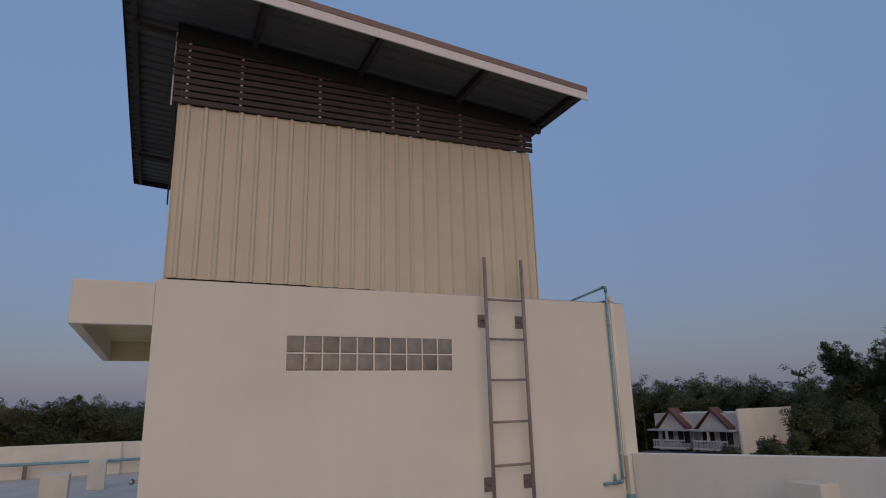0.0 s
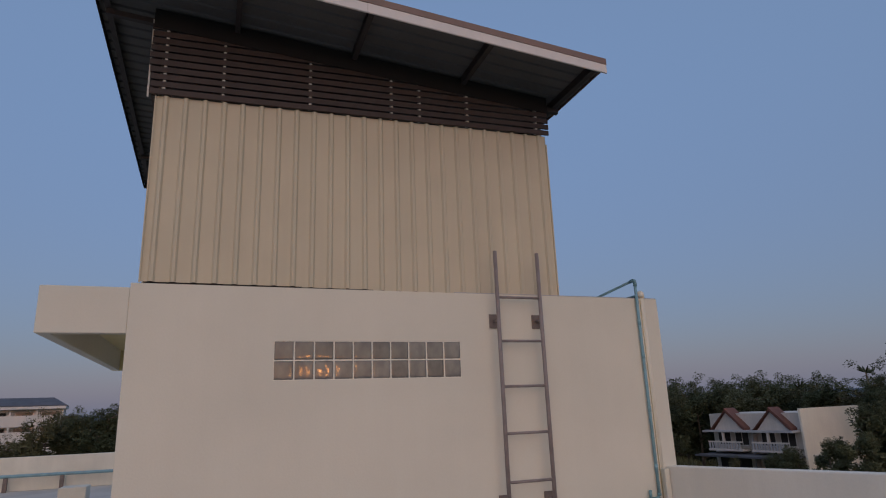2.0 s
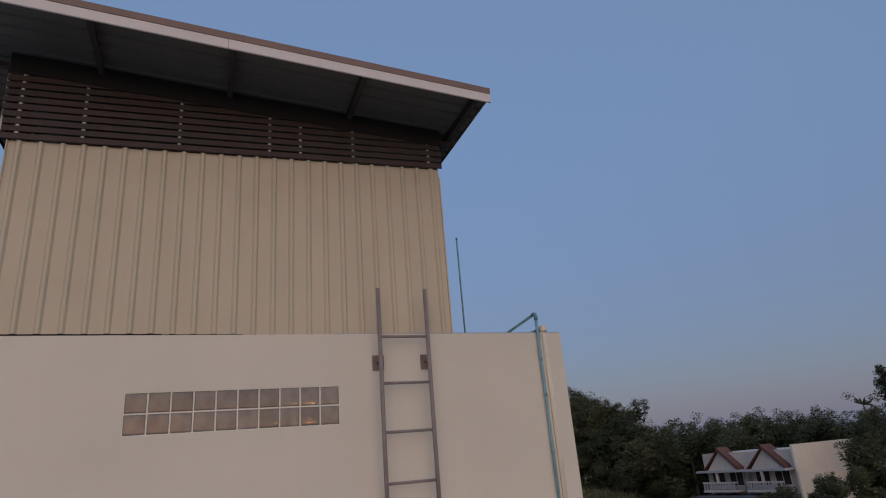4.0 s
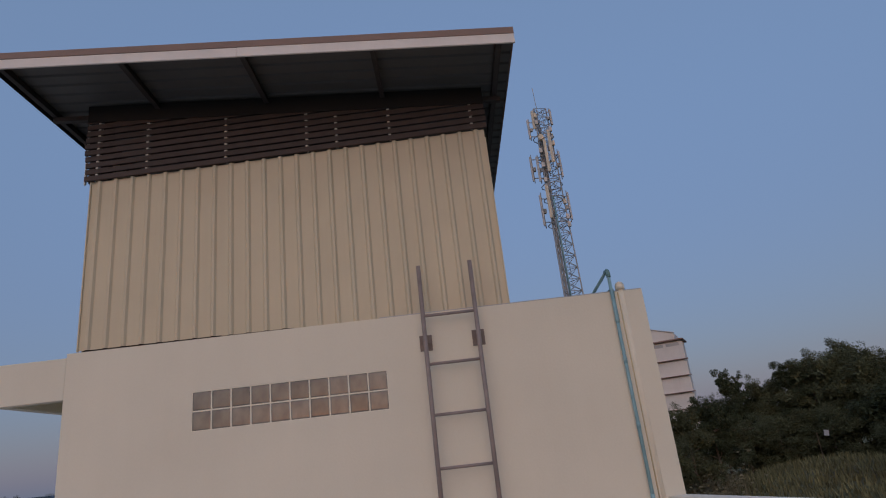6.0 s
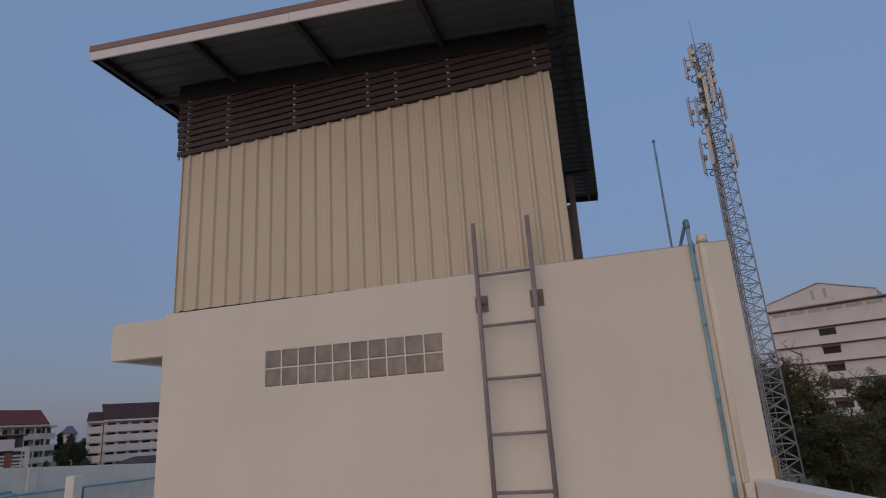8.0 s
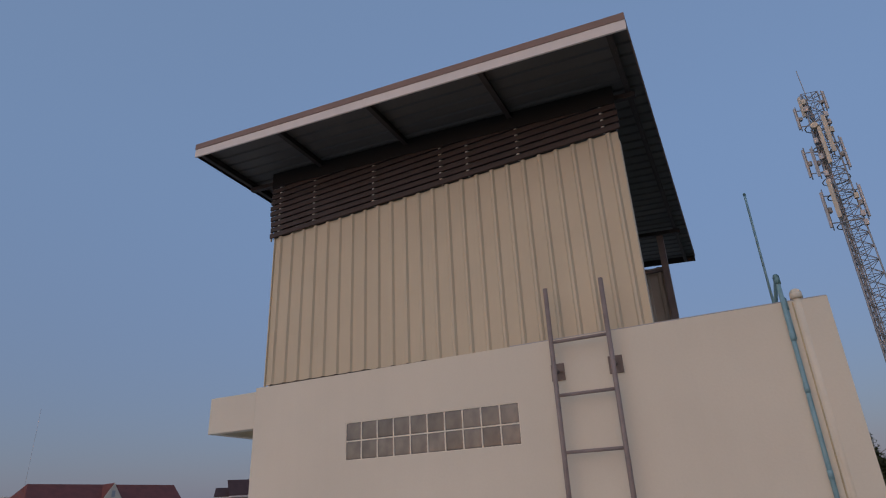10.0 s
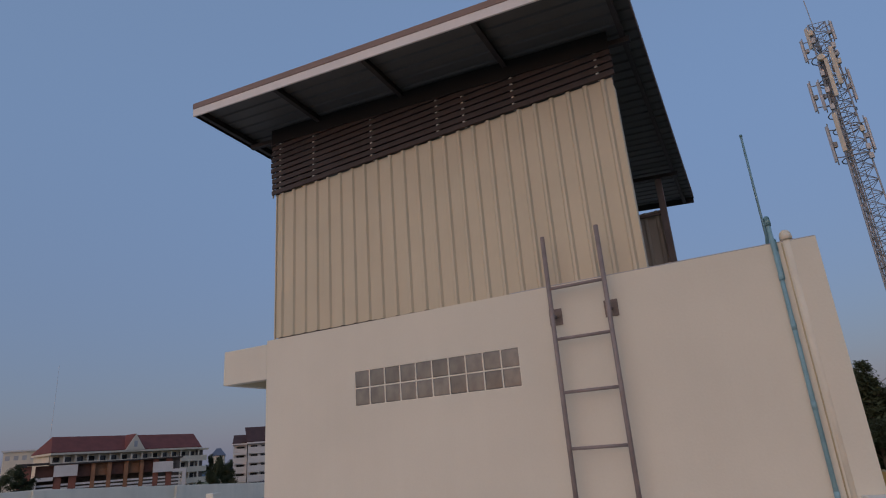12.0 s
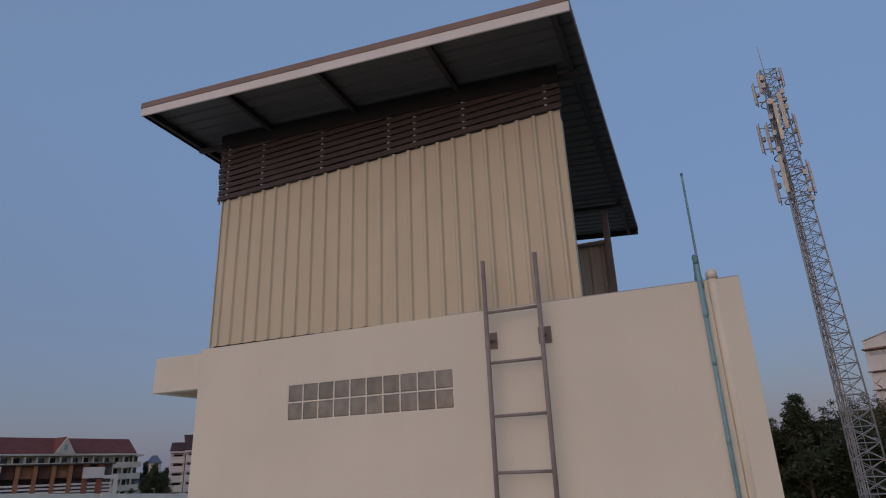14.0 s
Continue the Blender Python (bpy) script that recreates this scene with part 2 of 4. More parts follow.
        r = radius + (r1 - radius) * i / max(1, len(pts) - 1)
        rings.append([bm.verts.new(p + r * (math.cos(a) * side + math.sin(a) * up))
                      for a in (2 * math.pi * k / sides for k in range(sides))])
    for a, b in zip(rings, rings[1:]):
        for k in range(sides):
            f = bm.faces.new((a[k], a[(k + 1) % sides], b[(k + 1) % sides], b[k]))
            f.smooth = sides > 5
    bm.faces.new(list(reversed(rings[0])))
    bm.faces.new(rings[-1])
    return bm


def pipe(points, radius, sides=12):
    return tube(bmesh.new(), points, radius, sides)


def arc(corner, a, b, r, n=5):
    """Points of a rounded bend at corner, between the directions to a and to b."""
    c, a, b = Vector(corner), Vector(a), Vector(b)
    p, q = c + (a - c).normalized() * r, c + (b - c).normalized() * r
    return [(1 - s) ** 2 * p + 2 * s * (1 - s) * c + s * s * q for s in (k / n for k in range(n + 1))]


def mesh_of(name, bm, mat):
    bmesh.ops.recalc_face_normals(bm, faces=bm.faces)
    me = bpy.data.meshes.new(name)
    bm.to_mesh(me)
    bm.free()
    me.materials.append(mat)
    return me


def thing(name, at, label, category, group=""):
    ob = new(name)
    ob.location = at
    ob.empty_display_size = 0.2
    return tagged(ob, label, category, group)


def adopt(ob, parent):
    ob.parent = parent
    ob.matrix_parent_inverse = Matrix.Translation(-parent.location) if parent.data is None else Matrix.Identity(4)
    return ob


def part(name, bm, mat, parent, label=""):
    ob = adopt(new(name, mesh_of(name, bm, mat)), parent)
    return tagged(ob, label) if label else ob


def single(name, bm, mat, label, category="", group="", kind=""):
    return tagged(new(name, mesh_of(name, bm, mat)), label, category, group, kind)


def structure(name, bm, mat, label):
    return single(name, bm, mat, label, name.split("_")[0], kind="structure")


def ribbed(bm, length, height, pitch, rib, thick, place, first=0.5, slope=0.0):
    """A profiled sheet: ribs stand in -y, run along z, length along x; place moves it to its spot."""
    prof = [(0.0, 0.0)]
    n = round(length / pitch)
    for k in range(n):
        c = (k + first) * pitch
        prof += [(c - 0.034, 0), (c - 0.014, -rib), (c + 0.014, -rib), (c + 0.034, 0)]
    prof.append((length, 0.0))
    lay = []
    for dy in (0.0, thick):
        lay.append([[bm.verts.new(place @ Vector((x, y + dy, z + (slope * x if z else 0)))) for x, y in prof] for z in (0, height)])
    for s, (lo, hi) in enumerate(lay):
        for k in range(len(prof) - 1):
            bm.faces.new((lo[k], lo[k + 1], hi[k + 1], hi[k]))
    for e in (0, -1):
        bm.faces.new((lay[0][0][e], lay[1][0][e], lay[1][1][e], lay[0][1][e]))
    for z in (0, 1):
        for k in range(len(prof) - 1):
            bm.faces.new((lay[0][z][k], lay[0][z][k + 1], lay[1][z][k + 1], lay[1][z][k]))
    return bm


# ---- ground, roof deck and hut ----
GROUND = -6.5


def smooth(a, b, v):
    v = min(1.0, max(0.0, (v - a) / (b - a)))
    return v * v * (3 - 2 * v)


def ground_z(x, y):
    """Flat ground with a low rise in the field to the north-east."""
    d, b = math.hypot(x - 1.5, y + 6.3), math.degrees(math.atan2(x - 1.5, y + 6.3))
    return GROUND + 3.0 * smooth(40, 84, d) * (1 - smooth(130, 220, d)) * math.exp(-((b - 30) / 8.5) ** 2)


gb = bmesh.new()
N, R = 170, 2400.0
gc = [R * (2 * i / N - 1) * abs(2 * i / N - 1) ** 2 for i in range(N + 1)]
gv = [[gb.verts.new((x, y, ground_z(x, y))) for x in gc] for y in gc]
for j in range(N):
    for i in range(N):
        gb.faces.new((gv[j][i], gv[j][i + 1], gv[j + 1][i + 1], gv[j + 1][i])).smooth = True
structure("ground", gb, GRASS, "rough grassy ground with dry patches round the building")

X0, X1, Y0, Y1 = -13.2, 4.93, -13.0, 15.3
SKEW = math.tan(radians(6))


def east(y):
    """The deck's east edge, swung out before the hut to suit the camera."""
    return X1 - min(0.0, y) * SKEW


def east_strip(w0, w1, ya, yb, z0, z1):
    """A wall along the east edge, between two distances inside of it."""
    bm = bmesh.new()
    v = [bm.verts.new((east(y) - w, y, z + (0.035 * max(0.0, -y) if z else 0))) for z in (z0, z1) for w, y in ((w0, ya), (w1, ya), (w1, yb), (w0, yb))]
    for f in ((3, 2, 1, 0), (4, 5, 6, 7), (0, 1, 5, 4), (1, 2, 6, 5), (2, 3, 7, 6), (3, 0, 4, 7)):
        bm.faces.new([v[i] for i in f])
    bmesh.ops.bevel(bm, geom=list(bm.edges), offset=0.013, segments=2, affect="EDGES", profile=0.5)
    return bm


fb = bmesh.new()
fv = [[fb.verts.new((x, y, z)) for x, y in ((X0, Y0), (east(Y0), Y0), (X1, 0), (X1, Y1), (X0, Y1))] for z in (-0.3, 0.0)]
fb.faces.new(fv[1])
fb.faces.new(list(reversed(fv[0])))
for k in range(5):
    fb.faces.new((fv[0][k], fv[0][(k + 1) % 5], fv[1][(k + 1) % 5], fv[1][k]))
structure("floor", fb, CONCRETE, "grey stained concrete roof deck")
bw = bmesh.new()
for a in ((X0, X1 + 1.3, Y0, Y0 + 0.2), (X0, X1, Y1 - 0.2, Y1), (X0, X0 + 0.2, Y0 + 0.2, Y1 - 0.2), (X1 - 0.2, X1, Y0 + 0.2, Y1 - 0.2)):
    box(bw, *a, GROUND - 0.2, -0.3)
structure("wall_block", bw, PLASTER_DIM, "plain cream plastered outer walls below the roof deck")

PH = 1.16
HX0, HX1, HY1, HT = -1.475, 4.93, 5.2, 3.18
structure("wall_north", block(X0 + 0.16, X1, Y1 - 0.16, Y1, 0, 0.93, bevel=0.012), PLASTER_DIM, "cream plastered roof parapet")
def west_top(y):
    """Height of the west parapet, which falls to the rear."""
    return 1.46 - 0.048 * max(0.0, y - 4.0)


westbm = bmesh.new()
rows = [[westbm.verts.new((x, y, z * west_top(y))) for x, z in ((X0, 0), (X0 + 0.16, 0), (X0 + 0.16, 1), (X0, 1))] for y in (Y0, 4.0, Y1)]
for a, b in zip(rows, rows[1:]):
    for k in range(4):
        westbm.faces.new((a[k], a[(k + 1) % 4], b[(k + 1) % 4], b[k]))
westbm.faces.new(rows[0])
westbm.faces.new(list(reversed(rows[-1])))
bmesh.ops.bevel(westbm, geom=[e for e in westbm.edges if e.verts[0].co.z > 0.5 and e.verts[1].co.z > 0.5], offset=0.012, segments=2, affect="EDGES", profile=0.5)
structure("wall_west", westbm, PLASTER_DIM, "cream plastered roof parapet with posts")
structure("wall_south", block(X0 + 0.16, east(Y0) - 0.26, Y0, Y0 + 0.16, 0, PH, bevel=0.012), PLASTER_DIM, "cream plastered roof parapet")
structure("wall_east", east_strip(0.18, 0.0, Y0, -0.003, 0, 1.05), PLASTER_LIT, "cream plastered roof parapet joining the hut")
structure("wall_east_rear", block(X1 - 0.18, X1, HY1 + 0.002, Y1 - 0.162, 0, 1.02, bevel=0.014), PLASTER, "cream plastered roof parapet behind the hut")
structure("trim", block(X1 - 0.26, X1 - 0.185, -0.08, -0.002, 0, 1.03, bevel=0.008), PLASTER, "plaster fillet where parapet meets hut")

GX0, GX1, GZ0, GZ1 = -0.07, 2.045, 2.193, 2.607
fw = bmesh.new()
box(fw, HX0, GX0, 0, 0.15, 0, HT)
box(fw, GX1, HX1, 0, 0.15, 0, HT)
box(fw, GX0, GX1, 0, 0.15, 0, GZ0)
box(fw, GX0, GX1, 0, 0.15, GZ1, HT)
bmesh.ops.remove_doubles(fw, verts=fw.verts, dist=0.0005)
front = structure("wall_front", fw, PLASTER, "cream plastered front wall of the stair hut")
lw = bmesh.new()
box(lw, HX0, HX0 + 0.15, 0.15, 1.15, 0, HT)
box(lw, HX0, HX0 + 0.15, 2.05, HY1, 0, HT)
box(lw, HX0, HX0 + 0.15, 1.15, 2.05, 2.05, HT)
structure("wall_left", lw, PLASTER, "cream plastered side wall with the hut door")
structure("wall_right", block(HX1 - 0.15, HX1, 0.15, HY1, 0, HT), PLASTER, "cream plastered side wall of the hut")
structure("wall_back", block(HX0 + 0.15, HX1 - 0.15, HY1 - 0.15, HY1, 0, HT), PLASTER, "cream plastered rear wall of the hut")
structure("ceiling", block(HX0 + 0.15, HX1 - 0.15, 0.15, HY1 - 0.15, HT - 0.16, HT - 0.01), PLASTER_DIM, "flat concrete roof slab of the hut")
single("junction_box", block(HX1 + 0.001, HX1 + 0.08, 0.25, 0.5, 0.98, 1.2, bevel=0.008), OCHRE, "small ochre box fixed to the hut side wall", "box")
structure("trim_coping", block(2.0, HX1 - 0.004, 0.004, 0.15, HT, HT + 0.012, bevel=0.005), GREYWALL, "weathered grey mortar edge on the wall top")

# Door with its round handle in the left wall.
d = structure("door_1", block(HX0 + 0.03, HX0 + 0.075, 1.16, 2.04, 0.01, 2.04, bevel=0.004), DOORWOOD, "closed brown painted door of the hut")
kb = bmesh.new()
tube(kb, [(HX0 + 0.03, 1.25, 1.0), (HX0 - 0.06, 1.25, 1.0)], 0.012, 8)
bmesh.ops.create_uvsphere(kb, u_segments=12, v_segments=8, radius=0.034, matrix=Matrix.Translation((HX0 - 0.08, 1.25, 1.0)))
part("door_knob", kb, CHROME, d, "round metal knob")

# Canopy over the door: deep edge beams round a recessed slab.
CX0, CY1, CZ0, CZ1 = -2.255, 5.2, 2.675, 3.135
can = thing("door_canopy", (HX0, 0, CZ0), "cream plastered concrete canopy over the hut door", "canopy")
part("front_beam", block(CX0, HX0 - 0.001, 0.0, 0.11, CZ0, CZ1, bevel=0.01), PLASTER, can)
part("side_beam", block(CX0, CX0 + 0.11, 0.111, CY1 - 0.111, CZ0, CZ1, bevel=0.01), PLASTER, can)
part("rear_beam", block(CX0, HX0 - 0.001, CY1 - 0.11, CY1, CZ0, CZ1, bevel=0.01), SOFFIT, can)
part("slab", block(CX0 + 0.111, HX0 - 0.001, 0.111, CY1 - 0.111, CZ1 - 0.13, CZ1 - 0.01), SOFFIT, can, "yellowed plaster soffit")

# Window of two rows of ten glass blocks in mortar.
GP = (GX1 - GX0) / 10
mb = bmesh.new()
for k in range(11):
    x = GX0 + GP * k
    box(mb, max(GX0, x - 0.0075), min(GX1, x + 0.0075), 0.002, 0.10, GZ0, GZ1)
for z in (GZ0, (GZ0 + GZ1) / 2, GZ1):
    for k in range(10):
        box(mb, GX0 + GP * k + 0.0075, GX0 + GP * (k + 1) - 0.0075, 0.002, 0.10, max(GZ0, z - 0.0075), min(GZ1, z + 0.0075))
win = structure("window_1", mb, MORTAR, "band of two rows of ten glass blocks in pale mortar")
gbm = bmesh.new()
steps = (-1.0, -0.96, -0.91, -0.86, -0.5, 0.0, 0.5, 0.86, 0.91, 0.96, 1.0)
nx = len(steps) - 1


def sunk(u):
    """How far a block's face falls back towards its rim: flat in the middle, rounded at the edge."""
    return 0.0 if abs(u) < 0.86 else 0.0026 * ((abs(u) - 0.86) / 0.14) ** 2


grid = [[gbm.verts.new((u * 0.0975, 0.001 + sunk(u) + sunk(w), w * 0.095)) for u in steps] for w in steps]
for j in range(nx):
    for i in range(nx):
        f = gbm.faces.new((grid[j][i], grid[j][i + 1], grid[j + 1][i + 1], grid[j + 1][i]))
        f.smooth = True
rim = [e for e in gbm.edges if len(e.link_faces) == 1]
ex = bmesh.ops.extrude_edge_only(gbm, edges=rim)
bmesh.ops.translate(gbm, verts=[v for v in ex["geom"] if isinstance(v, bmesh.types.BMVert)], vec=(0, 0.075, 0))
bmesh.ops.holes_fill(gbm, edges=[e for e in gbm.edges if len(e.link_faces) == 1])
blockmesh = mesh_of("glass_block", gbm, BLOCKGLASS)
for r in range(2):
    for k in range(10):
        ob = adopt(new("glass_block", blockmesh), win)
        ob.location = (GX0 + GP * (k + 0.5), 0.003, GZ0 + (GZ1 - GZ0) * (r + 0.5) / 2)

# ---- the sheet-metal shed on top of the hut ----
MX0, MX1, MY, MZ0, MZ1 = -1.405, 3.46, 0.085, 3.205, 5.30
LEANING = 0.026  # the louvre and the sheet tops rise a little to the right


def roof_z(x, y):
    """Lower edge of the roof: it falls to the right and gently to the rear."""
    return 6.325 - 0.0735 * (x + 2.07) - 0.031 * (y + 0.89)


RX0, RX1, RY0, RY1 = -2.085, 3.84, -0.89, 5.6
shed = thing("rooftop_shed", (1.0, 1.8, HT), "cream ribbed sheet-metal shed with brown louvres and a sloping roof", "shed")
for k in range(6):
    w = (MX1 - MX0) / 6
    z0 = MZ0 + (0.010, 0.008, 0.0, -0.010, -0.016, -0.018)[k]
    part("cladding_sheet", ribbed(bmesh.new(), w + 0.004, MZ1 + LEANING * k * w - z0, w / 4, 0.028, 0.004,
                                  Matrix.Translation((MX0 + k * w, MY + 0.001 * (k % 2), z0)), slope=LEANING), CREAM, shed)
quarter = Matrix.Rotation(radians(-90), 4, "Z")
for k in range(4):
    w = 4.1 / 4
    part("side_sheet", ribbed(bmesh.new(), w - 0.001, MZ1 + 0.5 - MZ0, w / 4, 0.022, 0.004,
                              Matrix.Translation((MX0 + 0.024, MY + 0.02 + (k + 1) * w, MZ0)) @ quarter), CREAM, shed)
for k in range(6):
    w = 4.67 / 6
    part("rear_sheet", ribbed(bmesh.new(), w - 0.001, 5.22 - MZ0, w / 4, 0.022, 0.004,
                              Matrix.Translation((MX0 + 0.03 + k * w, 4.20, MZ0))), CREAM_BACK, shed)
for z in (3.62, 5.12):
    part("girt", block(MX0 + 0.06, MX1 - 0.185, 4.10, 4.16, z, z + 0.04), BROWNSTEEL, shed)
for z in (3.6, 4.4, 5.2):
    part("girt", block(MX0 + 0.08, MX1 - 0.02, MY + 0.012, MY + 0.06, z, z + 0.06), STEEL, shed)
part("edge_trim", block(MX1 - 0.001, MX1 + 0.012, MY - 0.02, MY + 0.07, MZ0, MZ1), CREAM, shed)
part("edge_trim", block(MX0 - 0.012, MX0 + 0.001, MY - 0.02, MY + 0.01, MZ0, MZ1), CREAM, shed)
for x, y in ((MX0 + 0.10, 0.20), (MX1 - 0.06, 0.20), (MX0 + 0.10, 4.08), (MX1 - 0.13, 4.12)):
    part("post", block(x - 0.05, x + 0.05, y - 0.05, y + 0.05, HT - 0.01, roof_z(x, y) + 0.02), STEEL if y < 1 else BROWNSTEEL, shed)
part("base_rail", block(MX0 + 0.04, MX1 - 0.02, 0.10, 0.15, HT - 0.005, MZ0 + 0.06), STEEL, shed)

# Louvre: slats cut by the falling roof, pale studs behind them.
tilt = Matrix.Translation((MX0, 0, MZ1)) @ Matrix.Rotation(-math.atan(LEANING), 4, "Y") @ Matrix.Translation((-MX0, 0, -MZ1))
for k in range(12):
    z = MZ1 + 0.005 + 0.089 * k
    xe = min(MX1 + 0.045, (roof_z(-2.07, 0) + 0.02 - z - 0.07 + LEANING * MX0) / (0.0735 + LEANING) - 2.07 * 0.0735 / (0.0735 + LEANING))
    if xe > MX0 + 0.3:
        j = 0.012 * math.sin(7.3 * k)
        part("louvre_slat", block(MX0 - 0.075 + j, xe + j * 0.5, 0.035, 0.062, z, z + 0.066, bevel=0.003, turn=tilt), SLAT, shed)
for x in (-1.335, -0.72, 0.26, 1.27, 1.64, 2.30, 3.32):
    top = roof_z(x, 0.08)
    part("louvre_stud", block(x - 0.015, x + 0.015, 0.044, 0.10, MZ1 + 0.02 + LEANING * (x - MX0), top), STUD, shed, "pale painted stud behind the slats")
part("end_strip", block(MX0 - 0.098, MX0 - 0.080, 0.076, 0.10, MZ1 - 0.02, roof_z(MX0, 0.08)), STUD, shed, "pale strip at the louvre end")
for k in range(9):
    z = MZ1 + 0.005 + 0.089 * k
    part("side_slat", block(MX0 - 0.06, MX0 - 0.035, 0.102, 4.1, z, z + 0.066), SLAT, shed)

# Roof: sheet in two skins, purlins, beams, fascia and flashing.


def taper(x, y):
    """The roof narrows a little to the rear on its right side."""
    return x - 0.015 * (y - RY0) * max(0.0, (x - 1.0) / 2.77)


def roof_sheet(bm, off, rib, thick):
    prof, y = [(RY0 + 0.02, 0.0)], RY0 + 0.1
    while y < RY1 - 0.08:
        prof += [(y - 0.03, 0), (y - 0.015, rib), (y + 0.015, rib), (y + 0.03, 0)]
        y += 0.19
    prof.append((RY1, 0.0))
    rows = [[[bm.verts.new((taper(x, y), y, roof_z(x, y) + off + h + dz)) for y, h in prof] for x in (RX0, RX1)] for dz in (0, thick)]
    for a, b in rows:
        for k in range(len(prof) - 1):
            bm.faces.new((a[k], a[k + 1], b[k + 1], b[k]))
    for e in (0, 1):
        for k in range(len(prof) - 1):
            bm.faces.new((rows[0][e][k], rows[0][e][k + 1], rows[1][e][k + 1], rows[1][e][k]))
    for e in (0, -1):
        bm.faces.new((rows[0][0][e], rows[0][1][e], rows[1][1][e], rows[1][0][e]))
    return bm


def slanted(bm, x0, x1, y0, y1, lo, hi):
    """A bar that follows the roof's slope between two heights above its lower edge."""
    v = [bm.verts.new((taper(x, y), y, roof_z(x, y) + h)) for h in (lo, hi) for x, y in ((x0, y0), (x1, y0), (x1, y1), (x0, y1))]
    for f in ((3, 2, 1, 0), (4, 5, 6, 7), (0, 1, 5, 4), (1, 2, 6, 5), (2, 3, 7, 6), (3, 0, 4, 7)):
        bm.faces.new([v[i] for i in f])
    return bm


part("roof_underside", roof_sheet(bmesh.new(), 0.125, 0.022, 0.003), ROOF_UNDER, shed, "dull zinc underside of the roof sheet, darkened for its shade")
part("roof_sheet", roof_sheet(bmesh.new(), 0.132, 0.022, 0.004), ROOF_TOP, shed, "brown coated roof sheet")
part("fascia_board", slanted(bmesh.new(), RX0, 0.738, RY0 - 0.02, RY0, 0.018, 0.135), FASCIA, shed, "weathered white fascia board")
part("fascia_board", slanted(bmesh.new(), 0.742, RX1 + 0.01, RY0 - 0.02, RY0, 0.02, 0.137), FASCIA, shed, "weathered white fascia board")
part("flashing", slanted(bmesh.new(), RX0 - 0.005, RX1 + 0.012, RY0 - 0.026, RY0 + 0.02, 0.139, 0.222), ROOF_TOP, shed, "brown metal flashing")
part("edge_flashing", slanted(bmesh.new(), RX1, RX1 + 0.012, RY0 + 0.021, RY1, 0.10, 0.20), ROOF_TOP, shed)
part("edge_flashing", slanted(bmesh.new(), RX0 - 0.008, RX0 - 0.001, RY0 + 0.021, RY1, 0.04, 0.20), STEEL, shed)
for x in (-1.98, -0.61, 0.78, 2.25, 3.66):
    part("purlin", slanted(bmesh.new(), x - 0.02, x + 0.02, RY0 + 0.005, RY1 - 0.02, 0.02, 0.122), STEEL, shed)
    part("purlin_lip", slanted(bmesh.new(), x + 0.021, x + 0.042, RY0 + 0.005, RY1 - 0.02, 0.02, 0.035), STEEL, shed)
for y in (0.13, 4.06):
    part("beam", slanted(bmesh.new(), RX0 + 0.095, RX1 - 0.10, y - 0.03, y + 0.03, -0.045, 0.018), STEEL, shed)
part("head_trim", slanted(bmesh.new(), MX0 - 0.08, MX1 + 0.05, 0.024, 0.034, -0.13, 0.10), ROOF_SHADE, shed, "black strip over the louvre, standing in for the roof's shade")
part("rear_fascia", slanted(bmesh.new(), RX0, RX1, RY1 + 0.001, RY1 + 0.018, 0.02, 0.19), STEEL, shed)

# ---- ladder ----
lad = thing("wall_ladder", (2.74, -0.13, 0.45), "brown painted steel ladder bolted to the hut wall", "ladder")
LY = -0.13
for x in (2.495, 3.07):
    part("stile", pipe([(x, LY, 0.47), (x, LY, 3.69)], 0.024, 12), LADDER, lad)
for k in range(6):
    z = 0.50 + 0.524 * k
    part("rung", pipe([(2.515, LY, z), (3.05, LY, z)], 0.0165, 10), LADDER, lad)
for x in (2.495, 3.07):
    for z in (0.80, 2.845):
        s = -1 if x < 2.7 else 1
        bk = part("bracket", block(x - 0.068, x + 0.068, -0.012, -0.001, z - 0.085, z + 0.085, bevel=0.003), PLATE, lad, "rust-stained steel fixing plate")
        part("arm", pipe([(x, LY + 0.015, z), (x, -0.013, z)], 0.017, 8), LADDER, bk)
        part("bolt", pipe([(x - 0.042 * s, -0.012, z), (x - 0.042 * s, -0.026, z)], 0.012, 6), PLATE, bk)

# ---- water pipes on the wall ----
wp = thing("water_pipe", (4.62, -0.03, 0.6), "thin blue plastic water pipe clipped to the hut wall", "pipe")
PX, PY = 4.59, -0.03
part("riser", pipe([(PX, PY, 0.72)] + [(PX, PY, 3.365)], 0.019), BLUE, wp)
part("elbow", pipe([(PX, PY, 3.345)] + arc((PX, PY, 3.43), (PX, PY, 3.2), (PX - 0.03, 1.0, 3.315), 0.05) + [(PX - 0.003, PY + 0.08, 3.421)], 0.025), BLUE_DARK, wp, "dark blue pipe elbow")
part("return_pipe", pipe([(PX - 0.002, PY + 0.06, 3.423), (PX - 0.055, 2.1, 3.205)], 0.018), BLUE, wp)
part("elbow", pipe([(PX, PY, 0.75)] + arc((PX, PY, 0.685), (PX, PY, 0.8), (PX - 1, PY, 0.68), 0.05) + [(PX - 0.07, PY, 0.684)], 0.025), BLUE_DARK, wp, "dark blue pipe elbow")
part("branch", pipe([(PX - 0.06, PY, 0.684), (PX - 0.29, PY, 0.676)], 0.019), BLUE_DARK, wp)
part("end_cap", pipe([(PX - 0.285, PY, 0.676), (PX - 0.325, PY, 0.675)], 0.024), BLUE_DARK, wp)
part("valve", pipe([(PX - 0.13, PY, 0.68), (PX - 0.13, PY, 0.79)], 0.017), BLUE_DARK, wp)
